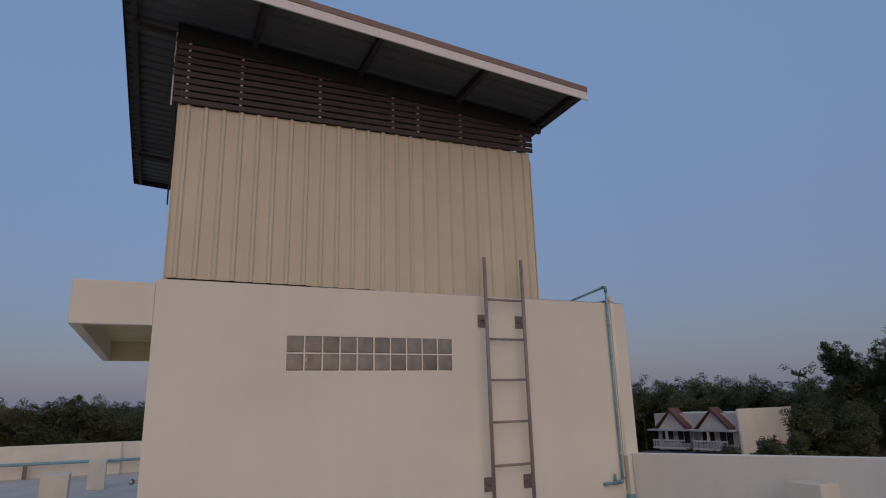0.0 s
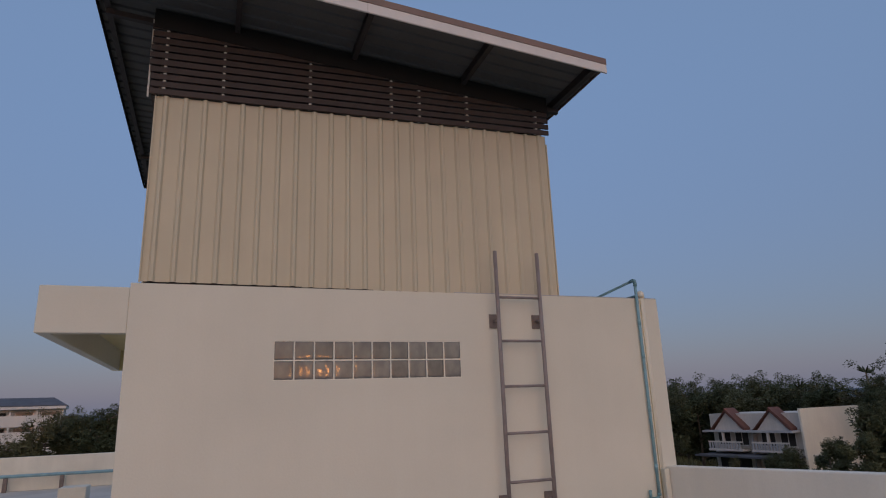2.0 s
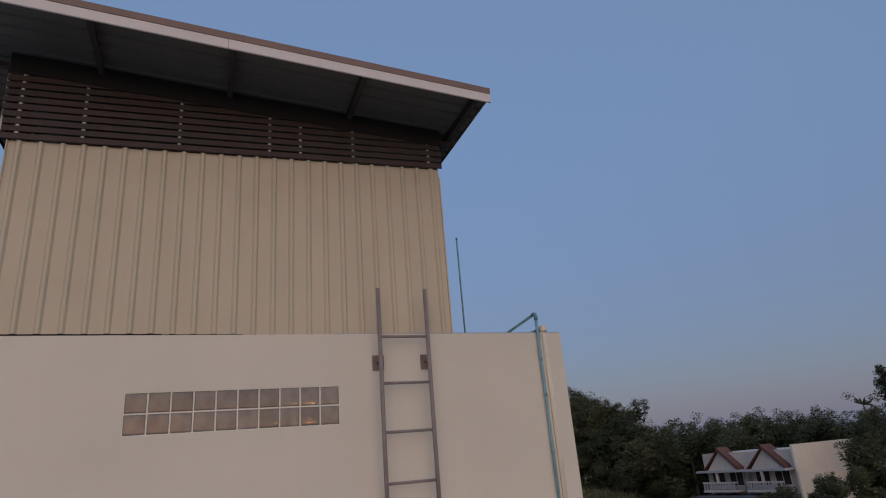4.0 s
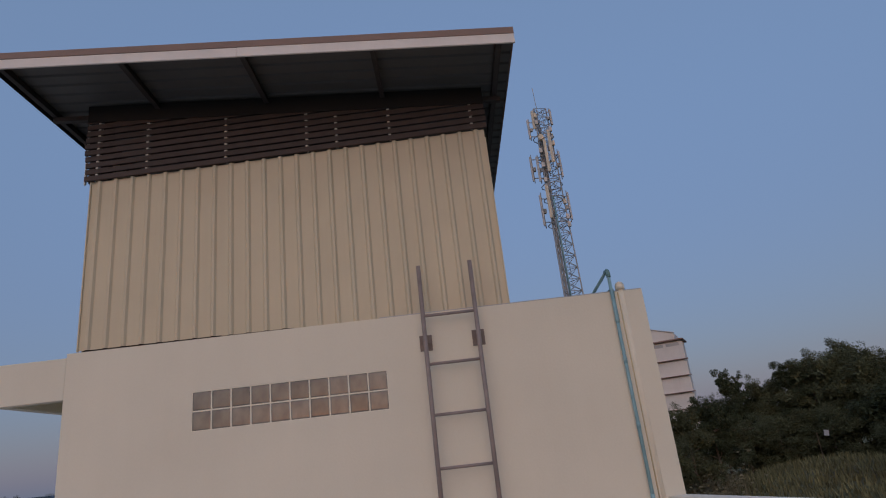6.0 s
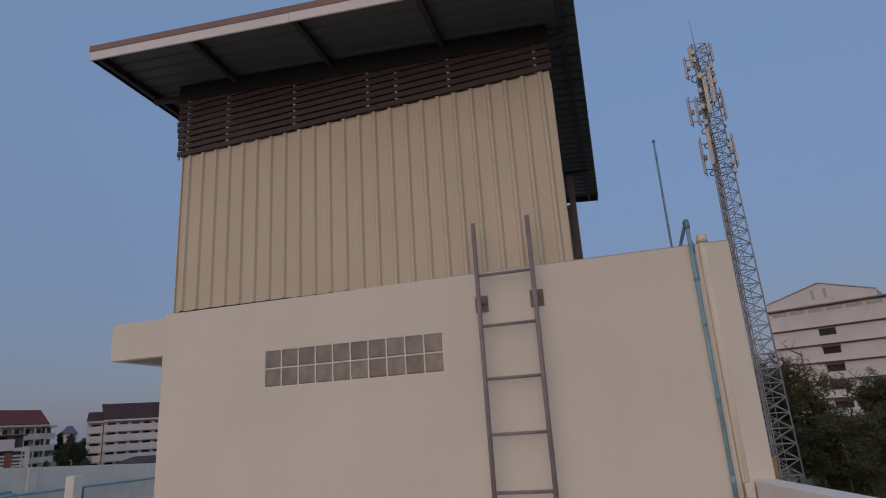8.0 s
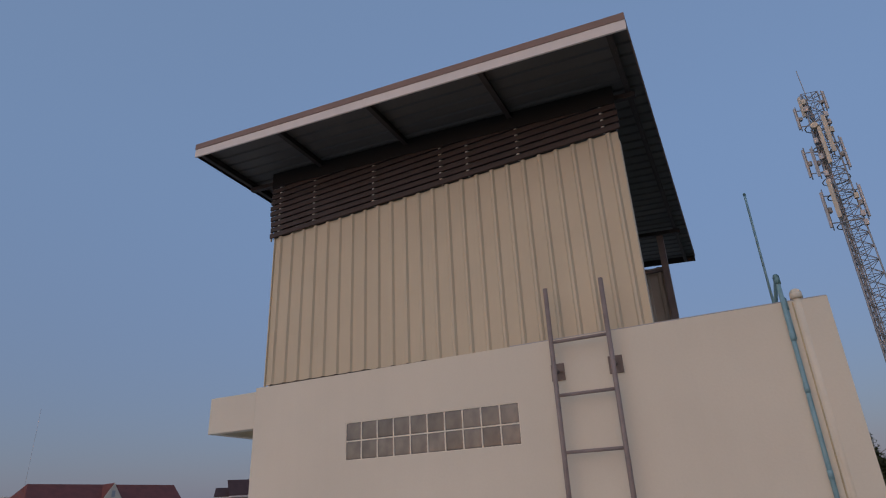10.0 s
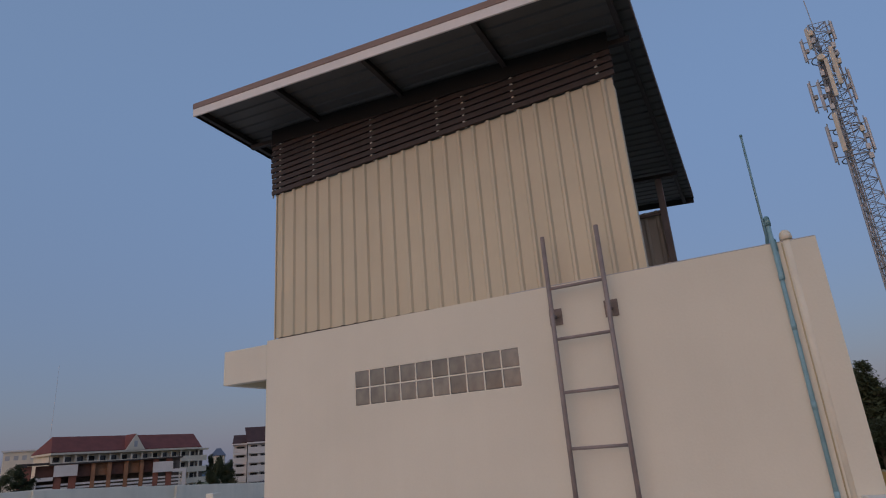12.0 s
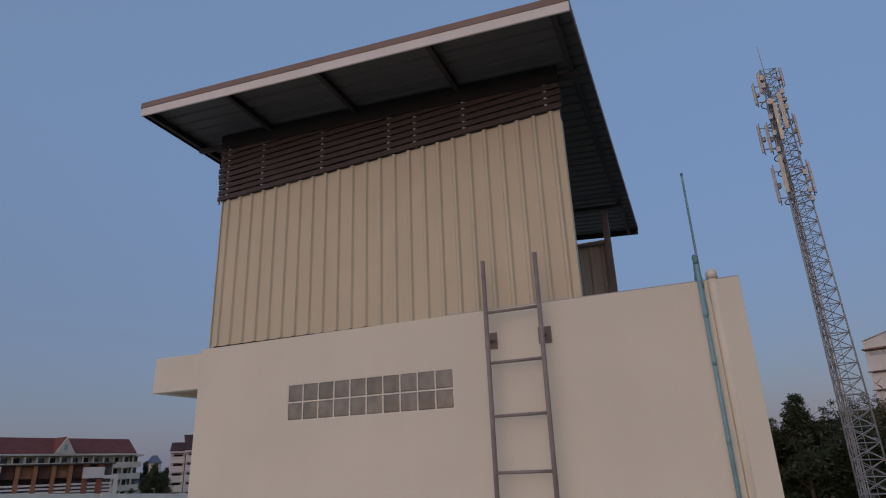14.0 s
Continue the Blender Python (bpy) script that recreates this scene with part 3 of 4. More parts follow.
part("tee", pipe([(PX - 0.09, PY, 0.682), (PX - 0.17, PY, 0.68)], 0.025), BLUE_DARK, wp)
for z in (1.05, 1.75, 2.42, 2.86):
    part("coupling", pipe([(PX, PY, z - 0.035), (PX, PY, z + 0.035)], 0.0215), BLUE, wp)
part("overflow", pipe([(PX + 0.017, -0.015, 3.10), (PX + 0.017, -0.015, 3.17)] + arc((PX + 0.017, -0.015, 3.215), (PX + 0.017, -0.015, 3.0), (PX, 1, 3.215), 0.045) + [(PX, 1.3, 3.215)], 0.017), BLUE_DARK, wp, "wider blue pipe over the wall top")
part("overflow_riser", pipe([(PX + 0.017, -0.016, 2.84), (PX + 0.017, -0.016, 3.11)], 0.013), BLUE, wp)

dp = thing("downpipe", (4.705, -0.03, 0.0), "cream painted downpipe with a round cap", "pipe")
part("pipe_run", pipe([(4.705, 0.038, 0.50), (4.705, 0.038, 3.22)], 0.045, 16), CREAM_PIPE, dp)
cp = bmesh.new()
tube(cp, [(4.705, 0.033, 3.20), (4.705, 0.033, 3.23), (4.705, 0.033, 3.25)], 0.052, 16, 0.050)
bmesh.ops.create_uvsphere(cp, u_segments=16, v_segments=8, radius=0.05, matrix=Matrix.Translation((4.705, 0.033, 3.245)))
part("cap", cp, CREAM_PIPE, dp)
part("sealant_bead", pipe([(4.661, -0.002, 0.55), (4.661, -0.002, 3.17)], 0.007, 6), SEAL, dp, "tan sealant bead along the pipe")
part("coupling", pipe([(4.705, -0.03, 0.40), (4.705, -0.03, 0.52)], 0.062, 16), BLUE_DARK, dp, "blue plastic coupling")
part("outlet", pipe([(4.705, -0.03, 0.42)] + arc((4.705, -0.03, 0.25), (4.705, -0.03, 1), (4.745, -1, 0.18), 0.12) + [(4.70, -1.0, 0.19), (4.97, -6.0, 0.10)], 0.054, 16), BLUE, dp, "wide blue drain pipe along the parapet foot")

sp = thing("standing_pole", (4.645, 2.44, HT), "thin blue plastic pole standing on the hut roof", "pole")
part("shaft", pipe([(4.645, 2.44, HT - 0.012), (4.645, 2.44, 5.36)], 0.015, 8), BLUE, sp)
part("tip", pipe([(4.645, 2.44, 5.355), (4.645, 2.44, 5.39)], 0.018, 8), BLUE_DARK, sp)

# ---- deck furniture: posts, plinths, pipe along the parapet ----


def post(at, size, height, name, label, cat, mat=PLASTER_DIM):
    x, y = at
    ob = thing(name, (x, y, 0), label, cat, "posts on the deck")
    part("shaft", block(x - size / 2, x + size / 2, y - size / 2, y + size / 2, 0, height, bevel=0.012), mat, ob)
    return ob


WX = X0 + 0.16
post((WX + 0.24, 4.5), 0.31, 1.13, "concrete_post", "cream plastered post beside the parapet", "post")
post((-10.4, 7.35), 0.28, 1.0, "concrete_post", "cream plastered post beside the parapet", "post")
post((-2.5, 10.9), 0.38, 0.69, "concrete_post", "low cream plastered post on the deck", "post")
post((-2.95, 7.1), 0.46, 0.70, "concrete_post", "low cream plastered post on the deck", "post")
post((4.95, -2.6), 0.40, 0.90, "concrete_post", "low white plastered post near the parapet", "post", PLASTER)
pl = thing("concrete_plinth", (-5.2, 2.15, 0), "stepped weathered concrete plinth on the deck", "plinth")
part("base", block(-5.50, -5.02, 1.88, 2.42, 0, 0.40, bevel=0.02), PLASTER_DIM, pl)
part("step", block(-5.66, -5.501, 1.92, 2.38, 0, 0.22, bevel=0.02), CONCRETE, pl, "broken concrete step")
part("column", block(-5.43, -5.25, 1.97, 2.36, 0.401, 0.80, bevel=0.015), PLASTER, pl)
part("column", block(-5.249, -5.05, 1.97, 2.38, 0.401, 0.77, bevel=0.015), PLASTER_DIM, pl)
for y in (-2.2, 3.95, 8.35, 13.6):
    structure("wall_pilaster", block(WX + 0.001, WX + 0.08, y - 0.15, y + 0.15, 0, west_top(y) - 0.01, bevel=0.01), PLASTER_DIM, "plaster pilaster on the parapet")
for x in (-7.4, -2.35, 0.8):
    structure("wall_pilaster", block(x - 0.2, x + 0.2, Y1 - 0.27, Y1 - 0.161, 0, 0.94, bevel=0.01), PLASTER_DIM, "plaster pilaster on the parapet")
rp = thing("deck_pipe", (WX + 0.2, 0, 0.35), "blue plastic pipe on short brackets along the parapet", "pipe")
QX, QY = WX + 0.16, Y1 - 0.36
part("pipe_run", pipe([(QX, -9, 0.56), (QX, 6.2, 0.56)], 0.04), BLUE, rp)
part("pipe_run", pipe([(QX, 6.2, 0.56), (QX, QY - 0.1, 0.50)], 0.035), BLUE, rp)
part("pipe_run", pipe([(QX, QY, 0.46), (4.2, QY, 0.38)], 0.045), BLUE, rp)
part("joint", pipe([(QX + 0.05, 6.2, 0.58), (QX + 0.05, 7.6, 0.64)], 0.055), BLUE, rp)
part("joint", pipe([(QX + 0.1, 6.9, 0.54), (QX + 0.5, 7.4, 0.60)], 0.045), BLUE, rp)
for p in ((QX, -2.0), (QX, 4.9), (QX, 10.0), (-9.0, QY), (-6.0, QY), (-4.6, QY), (-1.0, QY)):
    part("pipe_bracket", block(p[0] - 0.05, p[0] + 0.05, p[1] - 0.05, p[1] + 0.05, 0, 0.38 if p[1] == QY else 0.52), PLATE, rp, "rusty steel bracket")


# ---- telephone mast ----
def mast(at, z0, z1, w0, w1):
    x, y = at
    ob = thing("antenna_mast", (x, y, z0), "galvanised lattice mast carrying panel antennas", "mast", "")
    ang = [radians(a) for a in (100, 220, 340)]
    wid = lambda z: w0 + (w1 - w0) * (z - z0) / (z1 - z0)  # noqa: E731
    pt = lambda k, z: Vector((x + wid(z) * math.cos(ang[k % 3]), y + wid(z) * math.sin(ang[k % 3]), z))  # noqa: E731
    for k in range(3):
        part("leg", pipe([pt(k, z0), pt(k, z1)], 0.055, 6), GALV, ob)
    z = z0
    while z < z1 - 0.5:
        h = min(0.95, z1 - z)
        for k in range(3):
            part("brace", tube(bmesh.new(), [pt(k, z), pt(k + 1, z + h)], 0.024, 4), GALV, ob)
            part("brace", tube(bmesh.new(), [pt(k + 1, z), pt(k, z + h)], 0.024, 4), GALV, ob)
            part("strut", tube(bmesh.new(), [pt(k, z + h), pt(k + 1, z + h)], 0.026, 4), GALV, ob)
        z += h
    for s in (-0.54, -0.45, -0.36, -0.27, -0.18):
        part("feeder_cable", tube(bmesh.new(), [(x + s * 1.5, y - 0.45, z0), (x + s, y - 0.3, z1 - 3)], 0.04, 5), CABLE, ob)
    lb = bmesh.new()
    for s in (-0.2, 0.2):
        tube(lb, [(x + s, y - 0.28, z0), (x + s, y - 0.22, z1)], 0.02, 4)
    zz = z0
    while zz < z1:
        tube(lb, [(x - 0.2, y - 0.25, zz), (x + 0.2, y - 0.25, zz)], 0.013, 4)
        zz += 0.4
    part("climbing_ladder", lb, GALV, ob)
    part("lightning_rod", pipe([(x - 0.1, y, z1 - 0.4), (x - 0.2, y, z1 + 2.3)], 0.03, 5), GALV, ob)
    # (angle, height of the middle, reach, length, width, material)
    for a, zc, reach, ln, wd, mt in (
            (215, z1 - 1.3, 0.85, 2.3, 0.30, PANEL), (195, z1 - 2.2, 1.25, 2.4, 0.24, PANEL_GREY), (330, z1 - 1.2, 1.0, 2.0, 0.22, PANEL_GREY),
            (90, z1 - 1.6, 1.0, 2.0, 0.28, PANEL_GREY), (260, z1 - 5.4, 0.85, 4.0, 0.30, PANEL), (285, z1 - 4.6, 1.05, 4.0, 0.34, PANEL),
            (190, z1 - 6.4, 1.55, 3.0, 0.24, PANEL_GREY), (215, z1 - 6.7, 1.25, 3.0, 0.24, PANEL_GREY), (345, z1 - 6.2, 1.05, 3.2, 0.24, PANEL_GREY),
            (100, z1 - 6.2, 1.1, 2.6, 0.26, PANEL_GREY), (200, z1 - 10.8, 1.35, 3.6, 0.24, PANEL_GREY), (235, z1 - 10.2, 1.15, 3.8, 0.34, PANEL),
            (345, z1 - 10.6, 1.15, 3.2, 0.26, PANEL_GREY), (95, z1 - 10.4, 1.1, 2.8, 0.26, PANEL_GREY)):
        reach *= 0.92
        zc, ln = z1 + (zc - z1) * 0.86, ln * 0.74
        t = Matrix.Translation((x, y, zc)) @ Matrix.Rotation(radians(a), 4, "Z")
        p = part("panel_antenna", box(bmesh.new(), reach, reach + 0.11, -wd * 0.4, wd * 0.4, -ln / 2, ln / 2, bevel=0.025, turn=t), mt, ob, "tall pale panel antenna")
        b = bmesh.new()
        for s in (-0.38, 0.38):
            tube(b, [t @ Vector((0.3, 0, ln * s)), t @ Vector((reach, 0, ln * s))], 0.04, 5)
        tube(b, [t @ Vector((reach - 0.05, 0, -ln * 0.58)), t @ Vector((reach - 0.05, 0, ln * 0.58))], 0.04, 6)
        box(b, reach - 0.28, reach - 0.06, -0.12, 0.12, -ln * 0.1, ln * 0.04, turn=t)
        part("antenna_mount", b, GALV, p)
    for zc in (z1 - 2.7, z1 - 4.6, z1 - 7.1, z1 - 8.3, z1 - 10.5):
        b = bmesh.new()
        ring = [(x + 0.85 * math.cos(a), y + 0.85 * math.sin(a), zc) for a in (2 * math.pi * k / 12 for k in range(13))]
        tube(b, ring, 0.04, 5)
        part("mount_ring", b, GALV, ob)
    rng = random.Random(12)
    for k in range(16):
        zc, kk = z1 - 0.8 - 0.66 * k, rng.randrange(3)
        p = pt(kk, zc)
        part("radio_unit", box(bmesh.new(), p.x - 0.13, p.x + 0.13, p.y - 0.28, p.y - 0.06, zc - 0.2, zc + 0.2, bevel=0.02), PANEL_GREY if k % 4 else PANEL, ob)
    dsh = bmesh.new()
    tube(dsh, [(x - 0.35, y - 0.7, z1 - 3.0), (x - 0.37, y - 0.86, z1 - 3.0), (x - 0.38, y - 0.95, z1 - 3.0)], 0.26, 14, 0.22)
    part("dish_drum", dsh, PANEL, ob, "small drum-shaped link antenna")
    return ob


mast((12.3, 39.5), GROUND, 28.6, 1.15, 0.62)


# ---- distant buildings ----
CAM0 = Vector((1.5, -6.3))


def bearing(b, d):
    """The place at a bearing clockwise from +y and a distance from the middle of the walk."""
    return CAM0.x + d * math.sin(radians(b)), CAM0.y + d * math.cos(radians(b))


def frame_at(x, y, deg):
    """Local axes of a building: x along its facade, y into it, z from the ground."""
    return Matrix.Translation((x, y, GROUND)) @ Matrix.Rotation(radians(deg), 4, "Z")


def gable_roof(bm, t, x0, x1, y0, y1, z, rise, over=0.5, hip=(0.0, 0.0), thick=0.22):
    ym = (y0 + y1) / 2
    a = [(x0 - over, y0 - over, z), (x1 + over, y0 - over, z), (x1 + over, y1 + over, z), (x0 - over, y1 + over, z)]
    r = [(x0 - over + hip[0], ym, z + rise), (x1 + over - hip[1], ym, z + rise)]
    lo = [bm.verts.new(t @ Vector(p)) for p in a]
    hi = [bm.verts.new(t @ (Vector(p) + Vector((0, 0, thick)))) for p in a]
    rg = [bm.verts.new(t @ (Vector(p) + Vector((0, 0, thick)))) for p in r]
    for k in range(4):
        bm.faces.new((lo[k], lo[(k + 1) % 4], hi[(k + 1) % 4], hi[k]))
    bm.faces.new(list(reversed(lo)))
    bm.faces.new((hi[0], hi[1], rg[1], rg[0]))
    bm.faces.new((hi[2], hi[3], rg[0], rg[1]))
    bm.faces.new((hi[1], hi[2], rg[1]))
    bm.faces.new((hi[3], hi[0], rg[0]))
    return bm


def window_unit(t, house, x0, x1, z0, z1, y=0.0, mat=WINDOWGLASS):
    """A recessed dark glass pane with surround, sill and middle bar, on the facade at local y."""
    w = part("window", box(bmesh.new(), x0, x1, y - 0.02, y + 0.03, z0, z1, turn=t), mat, house)
    b = bmesh.new()
    for a in ((x0 - 0.06, x0, z0, z1), (x1, x1 + 0.06, z0, z1), (x0 - 0.06, x1 + 0.06, z1, z1 + 0.06), ((x0 + x1) / 2 - 0.025, (x0 + x1) / 2 + 0.025, z0, z1)):
        box(b, a[0], a[1], y - 0.06, y - 0.021, a[2], a[3], turn=t)
    part("window_frame", b, WHITEWALL, w)
    part("window_sill", box(bmesh.new(), x0 - 0.12, x1 + 0.12, y - 0.16, y - 0.005, z0 - 0.1, z0 - 0.001, turn=t), WHITEWALL, w)
    return w


# Two-storey terrace with steep red-edged gables.
cx, cy = bearing(48.2, 58)
T = frame_at(cx, cy, 101.5 - 180) @ Matrix.Translation((0, 0, -0.75))
row = thing("terrace_house", (cx, cy, GROUND), "white two-storey terrace with steep red-edged gables and balconies", "house")
UW, DEP, EV = 4.2, 7.4, 6.3
T = T @ Matrix.Translation((-2 * UW, 0, 0))
part("wall", box(bmesh.new(), 0, 2 * UW, 0.6, DEP, 0, EV, turn=T), TERRACE, row)
part("side_wall", box(bmesh.new(), 2 * UW + 0.002, 2 * UW + 0.18, 0.2, DEP + 2.5, 0, EV + 1.75, turn=T), ENDWALL, row, "tall bare cream end wall")
part("roof", box(bmesh.new(), -0.3, 2 * UW - 0.01, 0.7, DEP, EV + 0.001, EV + 1.4, turn=T), TERRACE, row, "pale grey sheet roof front")
part("party_wall", box(bmesh.new(), UW - 0.06, UW + 0.06, -0.05, 0.7, 0, EV + 0.1, turn=T), GREYWALL, row)
for u in range(2):
    x0 = u * UW + 0.35
    x1, xm = x0 + 3.1, x0 + 1.55
    g = bmesh.new()
    v = [g.verts.new(T @ Vector(p)) for p in ((x0 + 0.15, 0.05, EV), (x1 - 0.15, 0.05, EV), (xm, 0.05, EV + 1.55), (x0 + 0.15, 0.69, EV), (x1 - 0.15, 0.69, EV), (xm, 0.69, EV + 1.55))]
    for f in ((0, 1, 2), (5, 4, 3), (0, 3, 4, 1), (1, 4, 5, 2), (2, 5, 3, 0)):
        g.faces.new([v[i] for i in f])
    gab = part("gable", g, TERRACE, row)
    for s in (-1, 1):
        b = bmesh.new()
        p, q = Vector((xm, 0, EV + 1.62)), Vector((xm + s * 1.75, 0, EV - 0.1))
        lift = Vector((0, 0, 0.30 if s > 0 else 0.09))
        quad = [p, q, q + lift, p + lift]
        vs = [b.verts.new(T @ (c + Vector((0, dy, 0)))) for dy in (-0.2, 1.4) for c in quad]
        for f in ((0, 1, 2, 3), (7, 6, 5, 4), (0, 4, 5, 1), (1, 5, 6, 2), (2, 6, 7, 3), (3, 7, 4, 0)):
            b.faces.new([vs[i] for i in f])
        part("gable_roof", b, GABLERED, gab, "steep red-brown gable slope")
    part("awning", box(bmesh.new(), u * UW - 0.1, u * UW + UW - 0.15, -0.9, 0.59, EV - 0.16, EV - 0.002, turn=T), GREYWALL, row)
    part("balcony_floor", box(bmesh.new(), u * UW + 0.35, u * UW + UW - 0.5, -0.9, 0.59, 4.55, 4.72, turn=T), TERRACE, row)
    bal = part("balcony_rail", box(bmesh.new(), u * UW + 0.37, u * UW + UW - 0.52, -0.88, -0.80, 5.26, 5.38, turn=T), TERRACE, row)
    for k in range(12):
        xx = u * UW + 0.42 + k * 0.265
        part("baluster", box(bmesh.new(), xx, xx + 0.14, -0.87, -0.81, 4.721, 5.259, turn=T), GREYWALL, bal)
    for xa, xb in ((u * UW + 0.5, u * UW + 1.7), (u * UW + 2.2, u * UW + 3.45)):
        window_unit(T, row, xa, xb, 5.0, 6.15, 0.6, OPENING_SHADE)
    part("column", box(bmesh.new(), u * UW + 1.8, u * UW + 1.98, -0.85, -0.67, 5.381, EV - 0.17, turn=T), TERRACE, row)
    part("lower_awning", box(bmesh.new(), u * UW - 0.1, u * UW + UW - 0.1, -2.4, 0.59, 4.15, 4.3, turn=T), GREYTILE, row)
    part("shopfront", box(bmesh.new(), u * UW + 0.4, u * UW + 3.4, 0.56, 0.598, 0.1, 3.9, turn=T), OPENING_SHADE, row)


def apartment(name, label, corner, deg, width, depth, storeys, storey, roof_mat, wall_mat, bays, rise, gables=(), hip=(0.0, 0.0), base=0.0, rail=1.05):
    """A long block with open galleries on each floor: bands of white parapet before dark recesses."""
    x, y = corner
    t = frame_at(x, y, deg)
    ob = thing(name, (x, y, GROUND), label, "building")
    top = base + storeys * storey
    part("wall", box(bmesh.new(), 0, width, 1.8, depth, 0, top, turn=t), wall_mat, ob)
    for s in range(storeys):
        z = base + s * storey
        part("gallery_floor", box(bmesh.new(), -0.2, width + 0.2, -0.1, 1.79, z - 0.25, z, turn=t), wall_mat, ob)
        part("gallery_parapet", box(bmesh.new(), -0.2, width + 0.2, -0.1, 0.08, z + 0.001, z + rail, turn=t), wall_mat, ob)
        for k in range(bays + 1):
            xx = width * k / bays
            part("column", box(bmesh.new(), xx - 0.18, xx + 0.18, -0.06, 0.35, z + rail + 0.001, z + storey - 0.251, turn=t), wall_mat, ob)
        for k in range(bays):
            xa, xb = width * (k + 0.18) / bays, width * (k + 0.82) / bays
            part("window", box(bmesh.new(), xa, xb, 1.72, 1.796, z + 0.9, z + storey - 0.55, turn=t), WINDOWGLASS if k % 3 else OPENING_SHADE, ob)
    part("eave", box(bmesh.new(), -0.5, width + 0.5, -0.6, depth + 0.5, top, top + 0.5, turn=t), wall_mat, ob)
    part("roof", gable_roof(bmesh.new(), t, 0, width, 0, depth, top + 0.501, rise, hip=hip), roof_mat, ob)
    for gx, gw, gh in gables:
        for name, y0, y1, w, up, mat, note in (("gable_roof", -0.5, depth * 0.45, gw + 0.25, gh + 0.15, roof_mat, ""),
                                               ("gable", -0.78, -0.503, gw, gh, wall_mat, "pale gable with a small louvred opening")):
            g = bmesh.new()
            v = [g.verts.new(t @ Vector(p)) for y in (y0, y1) for p in ((gx - w, y, top + 0.5), (gx + w, y, top + 0.5), (gx, y, top + 0.5 + up))]
            for f in ((0, 1, 2), (5, 4, 3), (0, 3, 4, 1), (1, 4, 5, 2), (2, 5, 3, 0)):
                g.faces.new([v[k] for k in f])
            gg = part(name, g, mat, ob, note)
        part("gable_vent", box(bmesh.new(), gx - 0.45, gx + 0.45, -0.83, -0.782, top + 1.3, top + 2.9, turn=t), GREYWALL, gg)
    return ob, t


# Long pale block with a red roof and a middle gable, and its flat annex.
p0, p1 = bearing(-58.8, 189), bearing(-48.3, 206.6)
ang = math.degrees(math.atan2(p1[1] - p0[1], p1[0] - p0[0]))
W = math.hypot(p1[0] - p0[0], p1[1] - p0[1])
lb, T = apartment("school_block", "long pale five-storey block with dark red roof and gable", p0, ang, W, 12, 5, 3.1, REDTILE, CREAMWALL, 14, 4.1,
                  gables=((W * 0.512, 2.7, 4.2),), hip=(2.2, -0.9), base=-0.65, rail=1.3)
for s in range(2, 5):
    part("annex_parapet", box(bmesh.new(), W + 0.21, W + 2.6, -0.1, 0.1, 3.1 * s - 0.9, 3.1 * s + 0.65, turn=T), CREAMWALL, lb)
    part("annex_wall", box(bmesh.new(), W + 0.21, W + 2.5, 2.0, 8.0, 3.1 * s - 0.85, 3.1 * s + 2.2, turn=T), PORCHWALL, lb)
part("annex_roof", box(bmesh.new(), W + 0.51, W + 2.9, -0.5, 8.0, 14.55, 15.05, turn=T), CREAMWALL, lb)

# Low porch before it: dark back wall, brick columns, white rails, boards and end frames.
p0, p1 = bearing(-59.95, 174), bearing(-49.14, 177)
ang = math.degrees(math.atan2(p1[1] - p0[1], p1[0] - p0[0]))
L = math.hypot(p1[0] - p0[0], p1[1] - p0[1])
T = frame_at(*p0, ang) @ Matrix.Translation((0, 0, -0.45))
porch = thing("front_porch", (*p0, GROUND), "low porch with brick columns, white rails and blank boards", "porch")


def across(a, b, y0, y1, z0, z1):
    return box(bmesh.new(), a * L, b * L, y0, y1, z0, z1, turn=T)


part("roof", across(0.10, 0.975, -0.3, 7, 12.5, 12.8), BROWNROOF, porch)
part("back_wall", across(0.02, 0.98, 6.0, 6.5, 0, 12.49), PORCHWALL, porch)
for a, b in ((0.135, 0.18), (0.225, 0.27), (0.77, 0.805), (0.86, 0.90)):
    part("column", across(a, b, 0.2, 1.0, 0, 12.49), BRICKRED, porch, "red rendered column")
for a in (0.36, 0.463, 0.573, 0.677):
    part("column", across(a, a + 0.026, 0.2, 1.0, 0, 12.49), OCHREBRICK, porch, "ochre brick column")
for a, b, m in ((0.02, 0.134, GABLERED), (0.271, 0.359, GABLERED), (0.387, 0.462, OCHREBRICK), (0.49, 0.572, GABLERED), (0.60, 0.676, OCHREBRICK), (0.704, 0.769, GABLERED), (0.901, 0.96, PORCHWALL)):
    part("panel", across(a, b, 1.2, 1.4, 9.6, 12.49), m, porch, "rust-red wall panel")
for a, b, z in ((0.13, 0.275, 9.9), (0.765, 0.905, 9.3)):
    part("board", across(a, b, -0.35, -0.2, z, z + 2.5), WHITEWALL, porch, "blank white board")
for a, b in ((0.03, 0.134), (0.181, 0.224), (0.271, 0.359), (0.387, 0.462), (0.49, 0.572), (0.60, 0.676), (0.704, 0.769), (0.806, 0.859), (0.901, 0.97)):
    for z in (5.6, 6.3, 7.1, 7.9):
        part("rail", across(a, b, 0.3, 0.45, z, z + 0.42), WHITEWALL, porch)
for a, b in ((0.0, 0.034), (0.972, 1.0)):
    part("frame_post", across(a, b, -0.5, 0.19, 0, 9.1), WHITEWALL, porch, "white rendered end frame")
for a, b in ((0.0, 0.13), (0.905, 1.0)):
    part("frame_beam", across(a, b, -0.5, 0.19, 9.101, 9.9), WHITEWALL, porch, "white rendered end frame")
wing = thing("brick_wing", (*bearing(-60.2, 180), GROUND), "brick wing with a brown lean-to roof beside the porch", "house")
